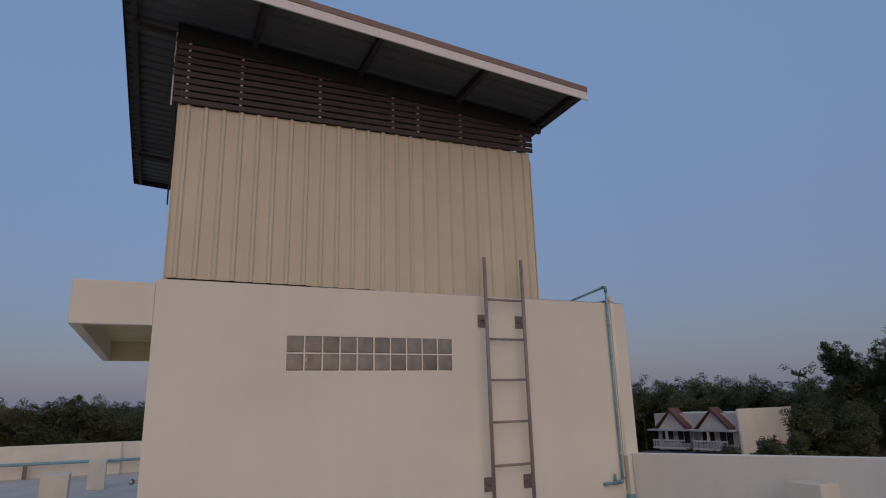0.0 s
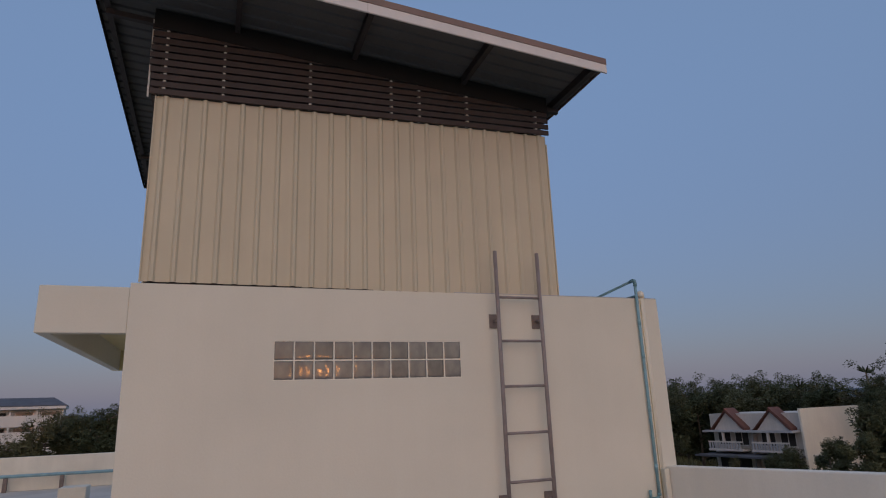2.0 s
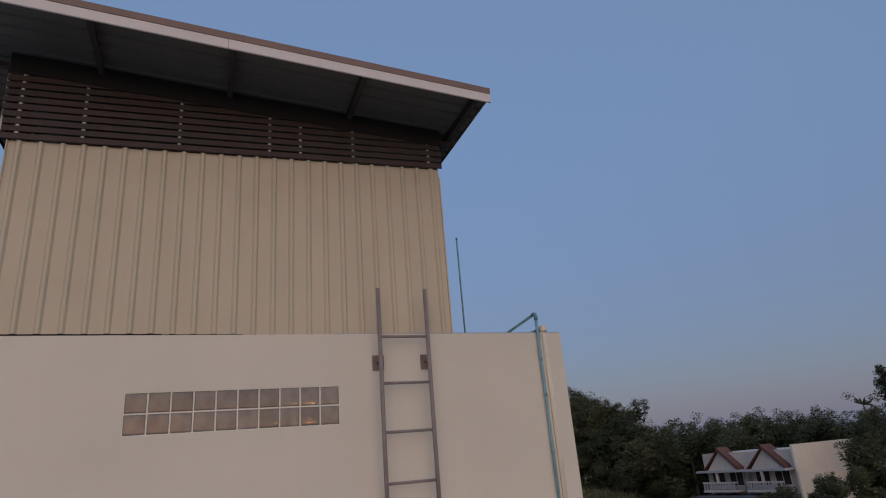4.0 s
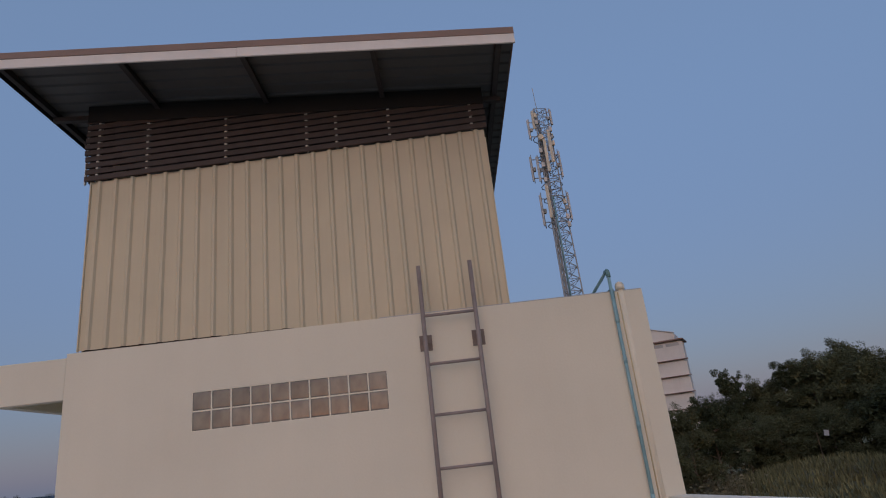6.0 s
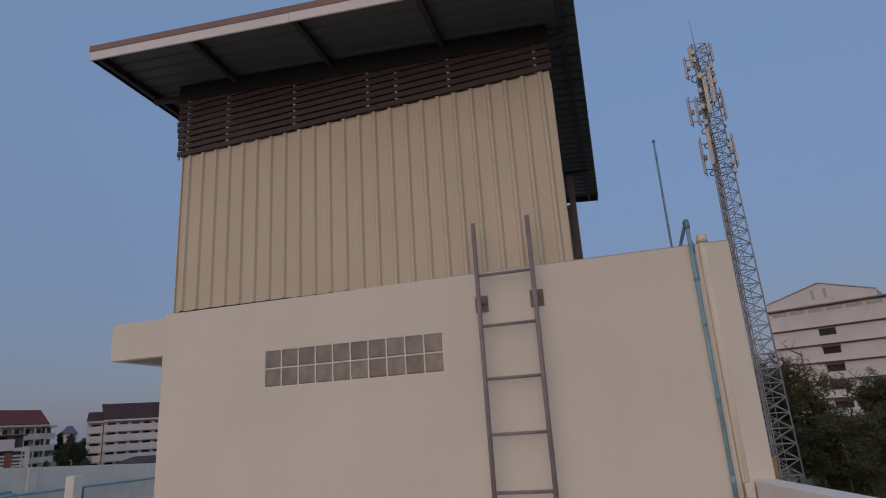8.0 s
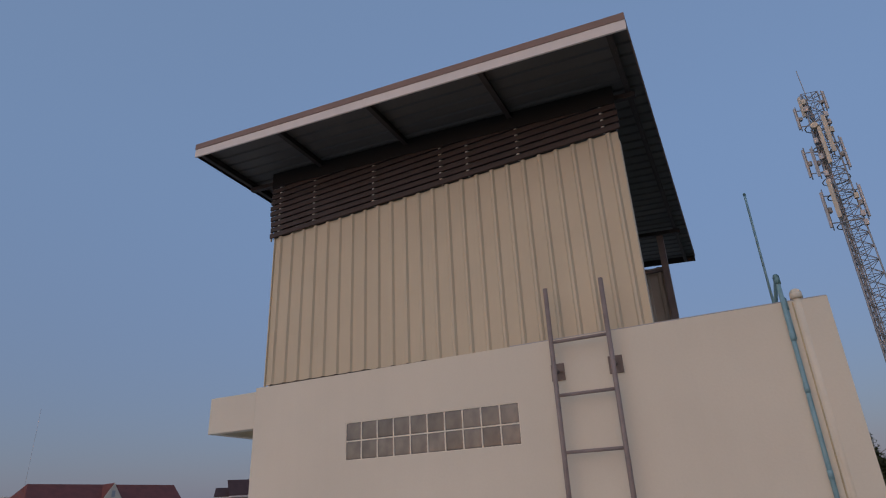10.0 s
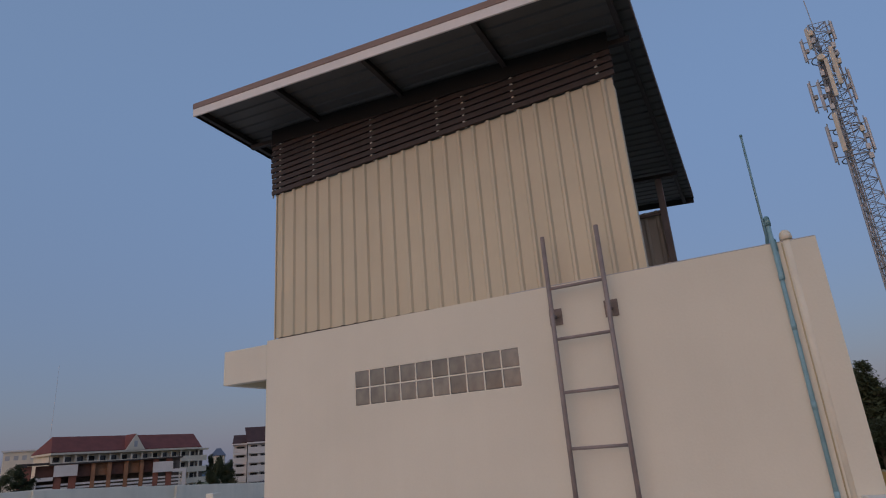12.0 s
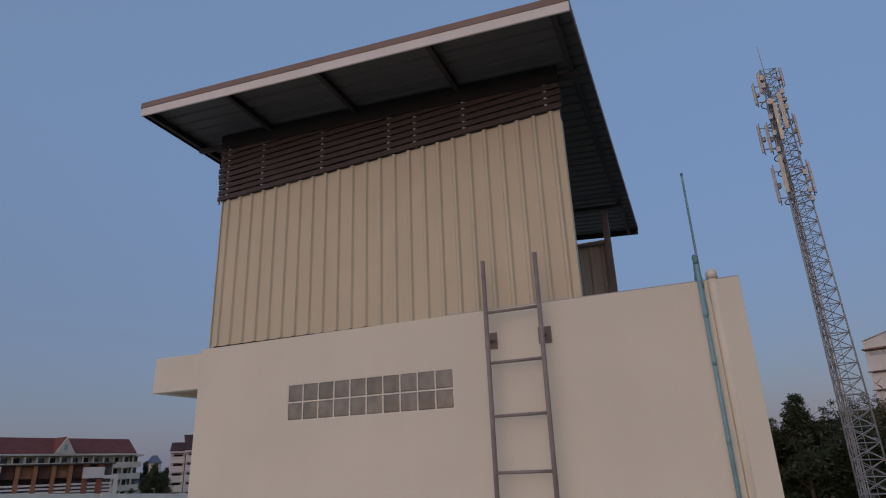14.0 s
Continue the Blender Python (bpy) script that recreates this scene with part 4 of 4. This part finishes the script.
part("wall", across(-0.075, -0.004, 0.0, 7.0, 0, 12.6), BRICKRED, wing)
part("roof", across(-0.09, 0.10, -0.8, 7.6, 12.82, 13.15), BROWNROOF, wing)
part("eave_board", across(-0.085, -0.03, -1.1, -0.81, 12.3, 12.819), BROWNROOF, wing)

# White five-storey block with galleries, a closed end bay and a dark hipped roof; its narrow wing.
p0, p1 = bearing(-44.4, 235), bearing(-38.3, 235)
ang = math.degrees(math.atan2(p1[1] - p0[1], p1[0] - p0[0]))
W = math.hypot(p1[0] - p0[0], p1[1] - p0[1])
ab, T = apartment("apartment_building", "white five-storey block with open galleries and a dark hipped roof", p0, ang, W, 14, 5, 3.1, DARKTILE, WHITEWALL, 7, 5.3, hip=(-1.4, 4.6), base=0.9, rail=1.95)
eb = part("end_bay", box(bmesh.new(), W * 0.76, W + 0.25, -0.3, 1.75, 0.0, 16.28, turn=T), WHITEWALL, ab)
for r in range(4):
    for f in (0.81, 0.88, 0.95):
        part("small_window", box(bmesh.new(), W * f - 0.45, W * f + 0.45, -0.36, -0.302, 3.1 * r + 5.1, 3.1 * r + 6.1, turn=T), WINDOWGLASS, eb)
apartment("apartment_building", "narrow white wing with a dark roof beside the block", bearing(-45.6, 240), ang, 4.3, 10, 5, 3.1, DARKTILE, WHITEWALL, 1, 3.0, hip=(0.0, 0.2), base=0.8, rail=1.9)

# Hall with a dark roof before the block, a small pale house and a far house with a bluish roof.
p0, p1 = bearing(-44.5, 92), bearing(-32.0, 92)
ang = math.degrees(math.atan2(p1[1] - p0[1], p1[0] - p0[0]))
W = math.hypot(p1[0] - p0[0], p1[1] - p0[1])
T = frame_at(*p0, ang)
hall = thing("low_hall", (*p0, GROUND), "low hall with a weathered dark brown roof", "hall")
part("wall", box(bmesh.new(), 0, W, 0, 9, 0, 4.9, turn=T), CREAMWALL, hall)
part("roof", gable_roof(bmesh.new(), T, 0, W, 0, 9, 4.901, 1.65, hip=(5.0, 4.0)), BROWNROOF, hall)
p0 = bearing(-37.5, 150)
T = frame_at(*p0, 38)
ph = thing("small_house", (*p0, GROUND), "small white house with a pale sheet roof", "house")
part("wall", box(bmesh.new(), 0, 6, 0, 8, 0, 7.2, turn=T), WHITEWALL, ph)
part("roof", gable_roof(bmesh.new(), T, 0, 6, 0, 8, 7.201, 2.0), GREYWALL, ph)
p0 = bearing(-47.4, 262)
T = frame_at(*p0, 42) @ Matrix.Diagonal((0.75, 0.75, 1, 1))
bh = thing("small_house", (*p0, GROUND), "far house with a blue-grey hipped roof", "house")
part("wall", box(bmesh.new(), 0, 6, 0, 6, 0, 13.6, turn=T), CREAMWALL, bh)
part("roof", gable_roof(bmesh.new(), T, 0, 6, 0, 6, 13.601, 2.6, hip=(2.4, 2.4)), BLUETILE, bh)
p0 = bearing(-62.0, 236)
T = frame_at(*p0, 52)
fb2 = thing("far_building", (*p0, GROUND), "far pale flat-roofed building above the trees", "building")
part("wall", box(bmesh.new(), 0, 9, 0, 7, 0, 18.0, turn=T), CREAMWALL, fb2)
part("roof", box(bmesh.new(), -0.4, 9.4, -0.4, 7.4, 18.001, 18.5, turn=T), WHITEWALL, fb2)
for k in range(4):
    part("window", box(bmesh.new(), 0.6 + 2.2 * k, 1.8 + 2.2 * k, -0.05, -0.002, 15.6, 16.9, turn=T), GREYWALL, fb2)

# Long block with a grey roof behind the trees seen past the canopy.
p1 = bearing(-11.6, 150)
apartment("apartment_building", "pale four-storey block with a grey roof behind the trees", (p1[0] - 40 * math.cos(radians(8)), p1[1] - 40 * math.sin(radians(8))), 8, 40, 12, 4, 3.1, GREYTILE, WHITEWALL, 9, 1.7, hip=(5.0, 2.6), base=-1.2, rail=1.9)

# Tall white building with projecting floor bands and a sloping parapet gable.
p0 = bearing(12.72, 140)
T = frame_at(*p0, -26.0) @ Matrix.Translation((0, 0, -0.5))
wb = thing("white_building", (*p0, GROUND), "tall white building with brown-edged floor bands and a gable", "building")
WW = 19.4
part("wall", box(bmesh.new(), 0, WW, 0.6, 6.5, 0, 26.2, turn=T), WHITEWALL, wb)
for s in range(7):
    z = 22.3 - 3.3 * s
    part("floor_band", box(bmesh.new(), -0.2, WW + 0.35, -0.1, 0.599, z, z + (3.55 if s == 0 else 2.95), turn=T), WHITEWALL, wb)
    part("band_edge", box(bmesh.new(), -0.4, WW + 0.75, -0.6, 0.599, z - 0.14, z - 0.002, turn=T), BANDBROWN, wb, "brown band edge")
    w = part("window", box(bmesh.new(), 7.9, 10.7, -0.16, -0.102, z - 1.75, z - 0.45, turn=T) if s == 0 else box(bmesh.new(), 7.9, 10.8, -0.16, -0.102, z - 1.9, z - 0.75, turn=T), OPENING_SHADE, wb, "flat dark panel standing in for an open window")
    if s:
        part("window_hood", box(bmesh.new(), 7.8, 10.9, -0.6, -0.103, z - 0.74, z - 0.36, turn=T), GABLERED, w, "faded red hood")
part("cornice_edge", box(bmesh.new(), -0.5, WW + 0.6, -0.6, 6.6, 26.201, 26.45, turn=T), BANDBROWN, wb, "brown band edge")
for k in range(6):
    part("cornice_panel", box(bmesh.new(), 0.5 + 3.18 * k, 3.1 + 3.18 * k, -0.15, -0.102, 25.1, 25.75, turn=T), GREYWALL, wb)
g = bmesh.new()
v = [g.verts.new(T @ Vector((x, y, z))) for y in (-0.3, 6.2) for x, z in ((0, 26.451), (WW - 0.9, 26.451), (WW - 0.9, 27.7), (9.5, 30.5), (0, 27.8))]
g.faces.new(v[:5])
g.faces.new(list(reversed(v[5:])))
for k in range(5):
    g.faces.new((v[k], v[k + 5], v[(k + 1) % 5 + 5], v[(k + 1) % 5]))
ped = part("gable_wall", g, WHITEWALL, wb)
part("gable_coping", tube(bmesh.new(), [T @ Vector(p) for p in ((-0.1, -0.35, 27.88), (9.5, -0.35, 30.58), (WW - 0.8, -0.35, 27.78))], 0.13, 5), GREYWALL, ped)
for xa in (8.0, 10.1):
    part("vent_slot", box(bmesh.new(), xa, xa + 0.55, -0.36, -0.302, 27.5, 29.3, turn=T), GREYWALL, ped)

lm = thing("lattice_pole", (*bearing(-59.2, 260), GROUND), "thin far radio pole above the roofs", "pole")
q = bearing(-59.2, 260)
part("shaft", pipe([(*q, GROUND), (*q, 42)], 0.06, 6), PANEL_GREY, lm)


# ---- trees ----
def leaf_cloud(rng, centres, per, spread, size, flat=0.75):
    """Small leaves strewn round the given clump centres, as raw vertices and faces."""
    verts, faces = [], []
    for c, s in centres:
        n = max(3, int(per * rng.uniform(0.7, 1.3)))
        for _ in range(n):
            o = Vector((rng.gauss(0, 1), rng.gauss(0, 1), rng.gauss(0, 1))).normalized() * (0.95 * rng.random() ** 0.42)
            p = Vector(c) + Vector((o.x, o.y, o.z * flat)) * spread * s
            a = Vector((rng.gauss(0, 1), rng.gauss(0, 1), rng.gauss(0, 0.6))).normalized() * size * rng.uniform(0.5, 1.3)
            b = a.cross(Vector((rng.gauss(0, 1), rng.gauss(0, 1), rng.gauss(0, 1)))).normalized() * size * rng.uniform(0.3, 0.55)
            k = len(verts)
            verts += [p - a * 0.5 - b * 0.4, p - a * 0.4 + b * 0.5, p + a * 0.6]
            faces.append((k, k + 1, k + 2))
    return verts, faces


def raw_mesh(name, verts, faces, mat):
    me = bpy.data.meshes.new(name)
    me.from_pydata([tuple(v) for v in verts], [], faces)
    me.materials.append(mat)
    return me


def tree(seed, height, spread, mat, label, clear=0.25, per=26, clumps=150, size=0.42, cone=0.0, gaps=0.0):
    """A tree at the origin: a tapered trunk, forking limbs and a crown of leaf clumps round the limb ends."""
    rng = random.Random(seed)
    ob = thing("tree", (0, 0, 0), label, "tree", "trees round the building")
    wood = bmesh.new()
    lean = Vector((rng.uniform(-0.06, 0.06), rng.uniform(-0.06, 0.06), 1)) * height
    tr = height * 0.018
    axis = [Vector((0, 0, -0.3)), lean * 0.25 + Vector((rng.uniform(-.15, .15), rng.uniform(-.15, .15), 0)), lean * 0.55, lean * 0.8, lean * 0.94]
    tube(wood, axis, tr, 7, tr * 0.2)
    ends = []
    limbs = 15
    for k in range(limbs):
        f = clear + (0.93 - clear) * (k + rng.random()) / limbs
        base = lean * f
        a = rng.uniform(0, 2 * math.pi)
        if cone:
            reach = spread * (1.05 - f) * rng.uniform(0.8, 1.1)
        else:
            reach = spread * math.sqrt(max(0.1, 1 - ((f - 0.55) / 0.55) ** 2)) * rng.uniform(0.55, 1.1)
        tip = base + Vector((math.cos(a) * reach, math.sin(a) * reach, height * rng.uniform(0.02, 0.13)))
        mid = base.lerp(tip, 0.5) + Vector((0, 0, -height * 0.015))
        tube(wood, [base, mid, tip], tr * 0.36, 5, tr * 0.08)
        for s in range(3):
            st = base.lerp(tip, 0.45 + 0.2 * s)
            e = st + Vector((rng.gauss(0, 1), rng.gauss(0, 1), rng.gauss(0.35, 0.6))) * reach * 0.24
            tube(wood, [st, e], tr * 0.14, 4, tr * 0.05)
            ends.append(e)
        ends += [tip, mid.lerp(tip, 0.6)]
    ends += [lean * 0.97, lean * 0.9]
    centres = []
    for _ in range(clumps):
        c = rng.choice(ends)
        if gaps and noise.noise(c * 0.35 + Vector((seed, 0, 0))) < gaps - 0.4:
            continue
        centres.append((c + Vector((rng.gauss(0, 1), rng.gauss(0, 1), rng.gauss(0, 0.8))) * spread * 0.10, rng.uniform(0.6, 1.5)))
    part("trunk", wood, BARK, ob)
    v, f = leaf_cloud(rng, centres, per * 1.05, spread * 0.14, size * 0.86)
    inner = [(c.lerp(lean * 0.6, 0.22), 1.0) for c, s in centres]
    v2, f2 = leaf_cloud(rng, inner, per * 0.34, spread * 0.20, size * 2.1)
    k = len(v)
    v, f = v + v2, f + [tuple(i + k for i in t) for t in f2]
    adopt(new("crown", raw_mesh("crown", v, f, mat)), ob)
    return ob


KINDS = [tree(3, 10, 4.2, LEAF, "broad dark green tree among the trees beyond the parapet", per=84, clumps=250, size=0.23),
         tree(5, 10, 3.4, LEAF_C, "dense dark tree among the trees beyond the parapet", per=62, clumps=240, size=0.23),
         tree(8, 10, 3.6, LEAF_B, "olive green tree with a loose crown", per=44, clumps=190, size=0.23, gaps=0.25),
         tree(13, 10, 2.2, LEAF_C, "slim pointed dark tree", per=46, clumps=180, size=0.21, clear=0.15, cone=1.0),
         tree(21, 10, 3.4, LEAF_B, "thin half-bare tree with loose twigs", per=20, clumps=90, size=0.20, gaps=0.35),
         tree(34, 10, 4.8, LEAF, "wide low bushy tree before the houses", per=100, clumps=280, size=0.23, clear=0.08),
         tree(41, 10, 2.3, LEAF_C, "round-headed dark tree among the trees", per=80, clumps=210, size=0.19, clear=0.38),
         tree(43, 10, 3.0, LEAF, "full round dark green tree", per=84, clumps=240, size=0.21, clear=0.26),
         tree(47, 10, 3.0, LEAF, "dense round bush before the houses and trees", per=90, clumps=250, size=0.21, clear=0.05)]
USED = set()


def plant(kind, b, d, top, wide=1.0, seed=0):
    """A tree of a kind at a bearing and distance, its top at the given height over the deck."""
    if kind in (0, 1) and wide <= 0.62:
        kind, wide = 6, wide * 1.7
    elif kind in (0, 1) and wide <= 0.85:
        kind, wide = 7, wide * 1.25
    elif kind == 5 and wide <= 0.85:
        kind, wide = 8, wide * 1.5
    src = KINDS[kind]
    s = (top - GROUND) / 10.4
    m = Matrix.Translation((*bearing(b, d), GROUND)) @ Matrix.Rotation(seed * 2.399 + b, 4, "Z")
    if kind in USED:
        ob = copy_thing(src, m)
    else:
        USED.add(kind)
        ob = src
        ob.matrix_basis = m
    ob.scale = (s * wide, s * wide, s)


trng = random.Random(77)
# Wood behind the terrace, its big tree and the bushes before its end wall.
for k in range(13):
    plant((0, 1, 2, 0, 5)[k % 5], 35.5 + 2.3 * k, 84 + 9 * trng.random(), 1.7 + 1.5 * trng.random(), 1.25, k)
for b, d, top, k, w in ((57.0, 60, 6.1, 1, 0.52), (59.6, 68, 5.4, 0, 0.8), (62.0, 60, 6.6, 1, 0.8), (65.5, 62, 6.6, 0, 1.1), (52.1, 46, 1.15, 5, 0.64), (54.2, 48, 2.0, 0, 0.62),
                        (56.4, 52, 1.2, 5, 0.6), (58.2, 66, 1.6, 2, 0.8), (49.6, 47, -1.0, 5, 0.7), (47.6, 50, -1.7, 5, 0.6), (45.4, 52, -2.3, 5, 0.6), (43.2, 54, -2.6, 2, 0.6), (41.0, 66, 3.1, 1, 1.1), (38.6, 68, 3.0, 0, 1.2),
                        (36.0, 70, 4.4, 1, 1.2), (62, 72, 4.0, 5, 1.0)):
    plant(k, b, d, top, w, int(b * 7))
# The dark belt beside the tall white building.
for b, d, top, k, w in ((24.1, 94, 8.6, 1, 0.42), (26.4, 97, 7.2, 0, 0.7), (28.9, 95, 8.6, 0, 0.55), (31.6, 96, 8.9, 1, 0.8), (34.0, 96, 8.6, 0, 0.9), (22.4, 95, 4.8, 0, 0.6), (25.3, 99, 6.2, 1, 0.6), (23.6, 99, 4.6, 1, 0.7), (27.6, 99, 6.4, 1, 0.7),
                        (35.4, 92, 7.6, 1, 1.0), (29.7, 96, 8.9, 0, 0.8), (31.2, 98, 9.6, 1, 0.8), (33.0, 97, 9.6, 0, 0.9), (20.3, 90, 3.4, 5, 0.5), (22.8, 104, 6.2, 2, 0.6), (26.6, 92, 2.6, 5, 1.0), (30.2, 92, 2.8, 5, 1.0), (24.0, 90, 1.8, 5, 1.0),
                        (33.4, 94, 2.2, 5, 1.0), (28.4, 94, 1.0, 5, 1.0), (36.6, 92, 2.0, 5, 1.0),
                        (18.6, 74, 4.7, 4, 0.6), (17.6, 70, 5.2, 4, 0.5), (15.3, 60, 7.0, 4, 0.6), (13.4, 60, 5.6, 2, 0.8), (20.2, 66, 3.7, 1, 0.7), (22.0, 72, 4.6, 0, 0.55), (8.6, 60, 6.4, 3, 1.1), (10.6, 62, 5.2, 1, 1.0), (12.6, 56, 3.6, 1, 1.0),
                        (6.4, 62, 4.6, 1, 1.0), (4.0, 60, 4.2, 1, 1.0), (16.8, 60, 1.0, 5, 1.0), (19.0, 76, 0.2, 5, 0.9), (20.6, 78, -1.0, 2, 0.8), (38.6, 86, 3.0, 0, 1.0)):
    plant(k, b, d, top, w, int(b * 5))
# Trees past the canopy and on the left.
for b, d, top, k, w in ((-7.6, 62, 3.05, 0, 0.8), (-9.9, 56, 3.05, 1, 0.6), (-5.2, 62, 1.65, 2, 0.8), (-12.1, 58, 2.65, 0, 0.7), (-14.0, 56, 2.85, 2, 0.75), (-15.9, 58, 1.35, 2, 0.8), (-4.0, 64, 1.65, 0, 1.0), (-2.0, 62, 2.25, 1, 1.0), (-16.6, 58, 0.35, 5, 1.0),
                        (0.5, 60, 3.15, 2, 1.0), (-19, 60, 0.75, 0, 1.0), (-46.5, 126, 3.7, 1, 0.42), (-45.7, 132, 2.9, 0, 0.5), (-47.7, 118, 0.2, 5, 0.42), (-44.9, 124, 0.4, 2, 0.6), (-43.3, 118, -1.4, 2, 0.8), (-46.8, 112, -0.6, 5, 0.5),
                        (-47.3, 216, 6.6, 1, 0.45), (-46.6, 214, 6.0, 0, 0.5), (-45.9, 216, 4.6, 1, 0.5), (-36.3, 158, 3.4, 0, 0.7), (-34.7, 150, 2.6, 2, 0.8), (-60.5, 142, 5.2, 1, 0.5), (-61.8, 128, 3.6, 0, 0.9), (-63.5, 128, 3.6, 0, 1.2), (-65.5, 124, 2.8, 1, 1.2), (-60.9, 112, 0.6, 5, 0.8)):
    plant(k, b, d, top, w, int(abs(b) * 5))


def palm(b, d, top, seed):
    rng = random.Random(seed)
    x, y = bearing(b, d)
    ob = thing("palm", (x, y, GROUND), "tall coconut palm above the far trees", "palm", "palms in the far wood")
    part("trunk", tube(bmesh.new(), [(x, y, GROUND), (x + 0.3, y, (top + GROUND) / 2), (x + 0.1, y, top - 1.2)], 0.22, 7, 0.14), BARK, ob)
    v, f = [], []
    hub = Vector((x + 0.1, y, top - 1.2))
    for k in range(15):
        a, up = rng.uniform(0, 6.28), rng.uniform(-0.1, 1.2)
        prev = hub
        for s in range(1, 8):
            r = 0.23 * s
            p = hub + Vector((math.cos(a) * r, math.sin(a) * r, up * r - 0.11 * r * r * (0.7 + up * 0.4)))
            side = Vector((-math.sin(a), math.cos(a), 0))
            w = 0.20 * math.sin(math.pi * (s + 0.6) / 9)
            for sd in (-1, 1):
                i = len(v)
                v += [prev, p, p + side * sd * w - Vector((0, 0, 0.28)), prev + side * sd * w * 0.8 - Vector((0, 0, 0.28))]
                f += [(i, i + 1, i + 2, i + 3)]
            prev = p
    adopt(new("crown", raw_mesh("crown", v, f, LEAF_C)), ob)


for b, d, top, s in ((54.0, 150, 7.2, 1), (49.3, 146, 4.6, 3)):
    palm(b, d, top, s)

# Far woods all round, grass and dry stalks near the trees, and low hills.
rng = random.Random(5)
cl = []
for k in range(900):
    b, d = rng.uniform(-75, 75), rng.uniform(172, 270)
    d += 120 if b < -30 else 0
    x, y = bearing(b, d)
    h = rng.uniform(6.5, 11.5) * (1.35 if b > 25 else 1.0)
    for _ in range(7):
        cl.append(((x + rng.gauss(0, 2.2), y + rng.gauss(0, 2.2), GROUND + h * rng.uniform(0.35, 1.0)), 1.0))
v, f = leaf_cloud(rng, cl, 78, 1.7, 0.6)
tagged(new("far_woods", raw_mesh("far_woods", v, f, LEAF_C)), "far dark woods along the horizon", "woods", kind="stuff")
v, f = [], []
for k in range(26000):
    b, d = rng.uniform(14, 62), 48 + 50 * rng.random() ** 0.8
    x, y = bearing(b, d)
    h, a = rng.uniform(0.3, 0.9), rng.uniform(0, 6.28)
    dx, dy = 0.09 * math.cos(a), 0.09 * math.sin(a)
    i = len(v)
    g0 = ground_z(x, y)
    v += [(x - dx, y - dy, g0), (x + dx, y + dy, g0), (x + rng.gauss(0, .15), y + rng.gauss(0, .15), g0 + h)]
    f.append((i, i + 1, i + 2))
tagged(new("grass", raw_mesh("grass", v, f, BLADE)), "long rough grass on the open ground", "grass", kind="stuff")
v, f = [], []
for k in range(1100):
    b, d = rng.gauss(20.6, 1.3), rng.uniform(62, 78)
    x, y = bearing(b, d)
    h, a = rng.uniform(0.8, 2.6 + 1.6 * (k % 7 == 0)), rng.uniform(0, 6.28)
    dx, dy = 0.05 * math.cos(a), 0.05 * math.sin(a)
    i = len(v)
    g0 = ground_z(x, y)
    v += [(x - dx, y - dy, g0), (x + dx, y + dy, g0), (x + rng.gauss(0, .4), y + rng.gauss(0, .4), g0 + h)]
    f.append((i, i + 1, i + 2))
    for _ in range(3):
        i = len(v)
        p = Vector((x + rng.gauss(0, .3), y + rng.gauss(0, .3), g0 + h * rng.uniform(0.5, 1.0)))
        v += [p, p + Vector((rng.gauss(0, .15), rng.gauss(0, .15), 0.12)), p + Vector((rng.gauss(0, .15), rng.gauss(0, .15), 0.2))]
        f.append((i, i + 1, i + 2))
tagged(new("dry_weeds", raw_mesh("dry_weeds", v, f, DRYSTALK)), "pale dry weeds before the trees", "weeds", kind="stuff")
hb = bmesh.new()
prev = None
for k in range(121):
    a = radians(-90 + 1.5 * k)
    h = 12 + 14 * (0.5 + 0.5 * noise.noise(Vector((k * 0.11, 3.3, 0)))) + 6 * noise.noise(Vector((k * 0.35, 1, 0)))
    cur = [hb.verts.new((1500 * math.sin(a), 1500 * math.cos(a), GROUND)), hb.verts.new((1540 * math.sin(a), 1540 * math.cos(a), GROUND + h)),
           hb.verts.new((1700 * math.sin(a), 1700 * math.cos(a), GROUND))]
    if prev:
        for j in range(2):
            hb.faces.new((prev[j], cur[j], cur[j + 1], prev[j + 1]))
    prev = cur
structure("backdrop", hb, HILL_HAZE, "low hills on the horizon, distance haze in their bluish colour")

# Small shed with a white roof among the trees, and a white board in the field.
sx, sy = bearing(59.2, 72)
T = frame_at(sx, sy, -40)
hs = thing("field_shed", (sx, sy, GROUND), "low shed with a pale sheet roof among the trees", "shed")
part("wall", box(bmesh.new(), -1.6, 1.6, 0, 3, 0, 7.0, turn=T), GREYWALL, hs)
part("roof", gable_roof(bmesh.new(), T, -1.6, 1.6, 0, 3, 7.001, 0.9, over=0.3, thick=0.1), WHITEWALL, hs)
sx, sy = bearing(29.3, 76)
T = frame_at(sx, sy, -25)
bd = thing("field_board", (sx, sy, ground_z(sx, sy)), "small blank white board on a post in the field", "board")
gz = ground_z(sx, sy) - GROUND
part("stake", box(bmesh.new(), -0.03, 0.03, 0.06, 0.12, gz - 0.2, 6.3, turn=T), BARK, bd)
part("board", box(bmesh.new(), -0.22, 0.22, 0, 0.059, 6.0, 6.55, turn=T @ Matrix.Rotation(radians(8), 4, "Y")), GREYWALL, bd)
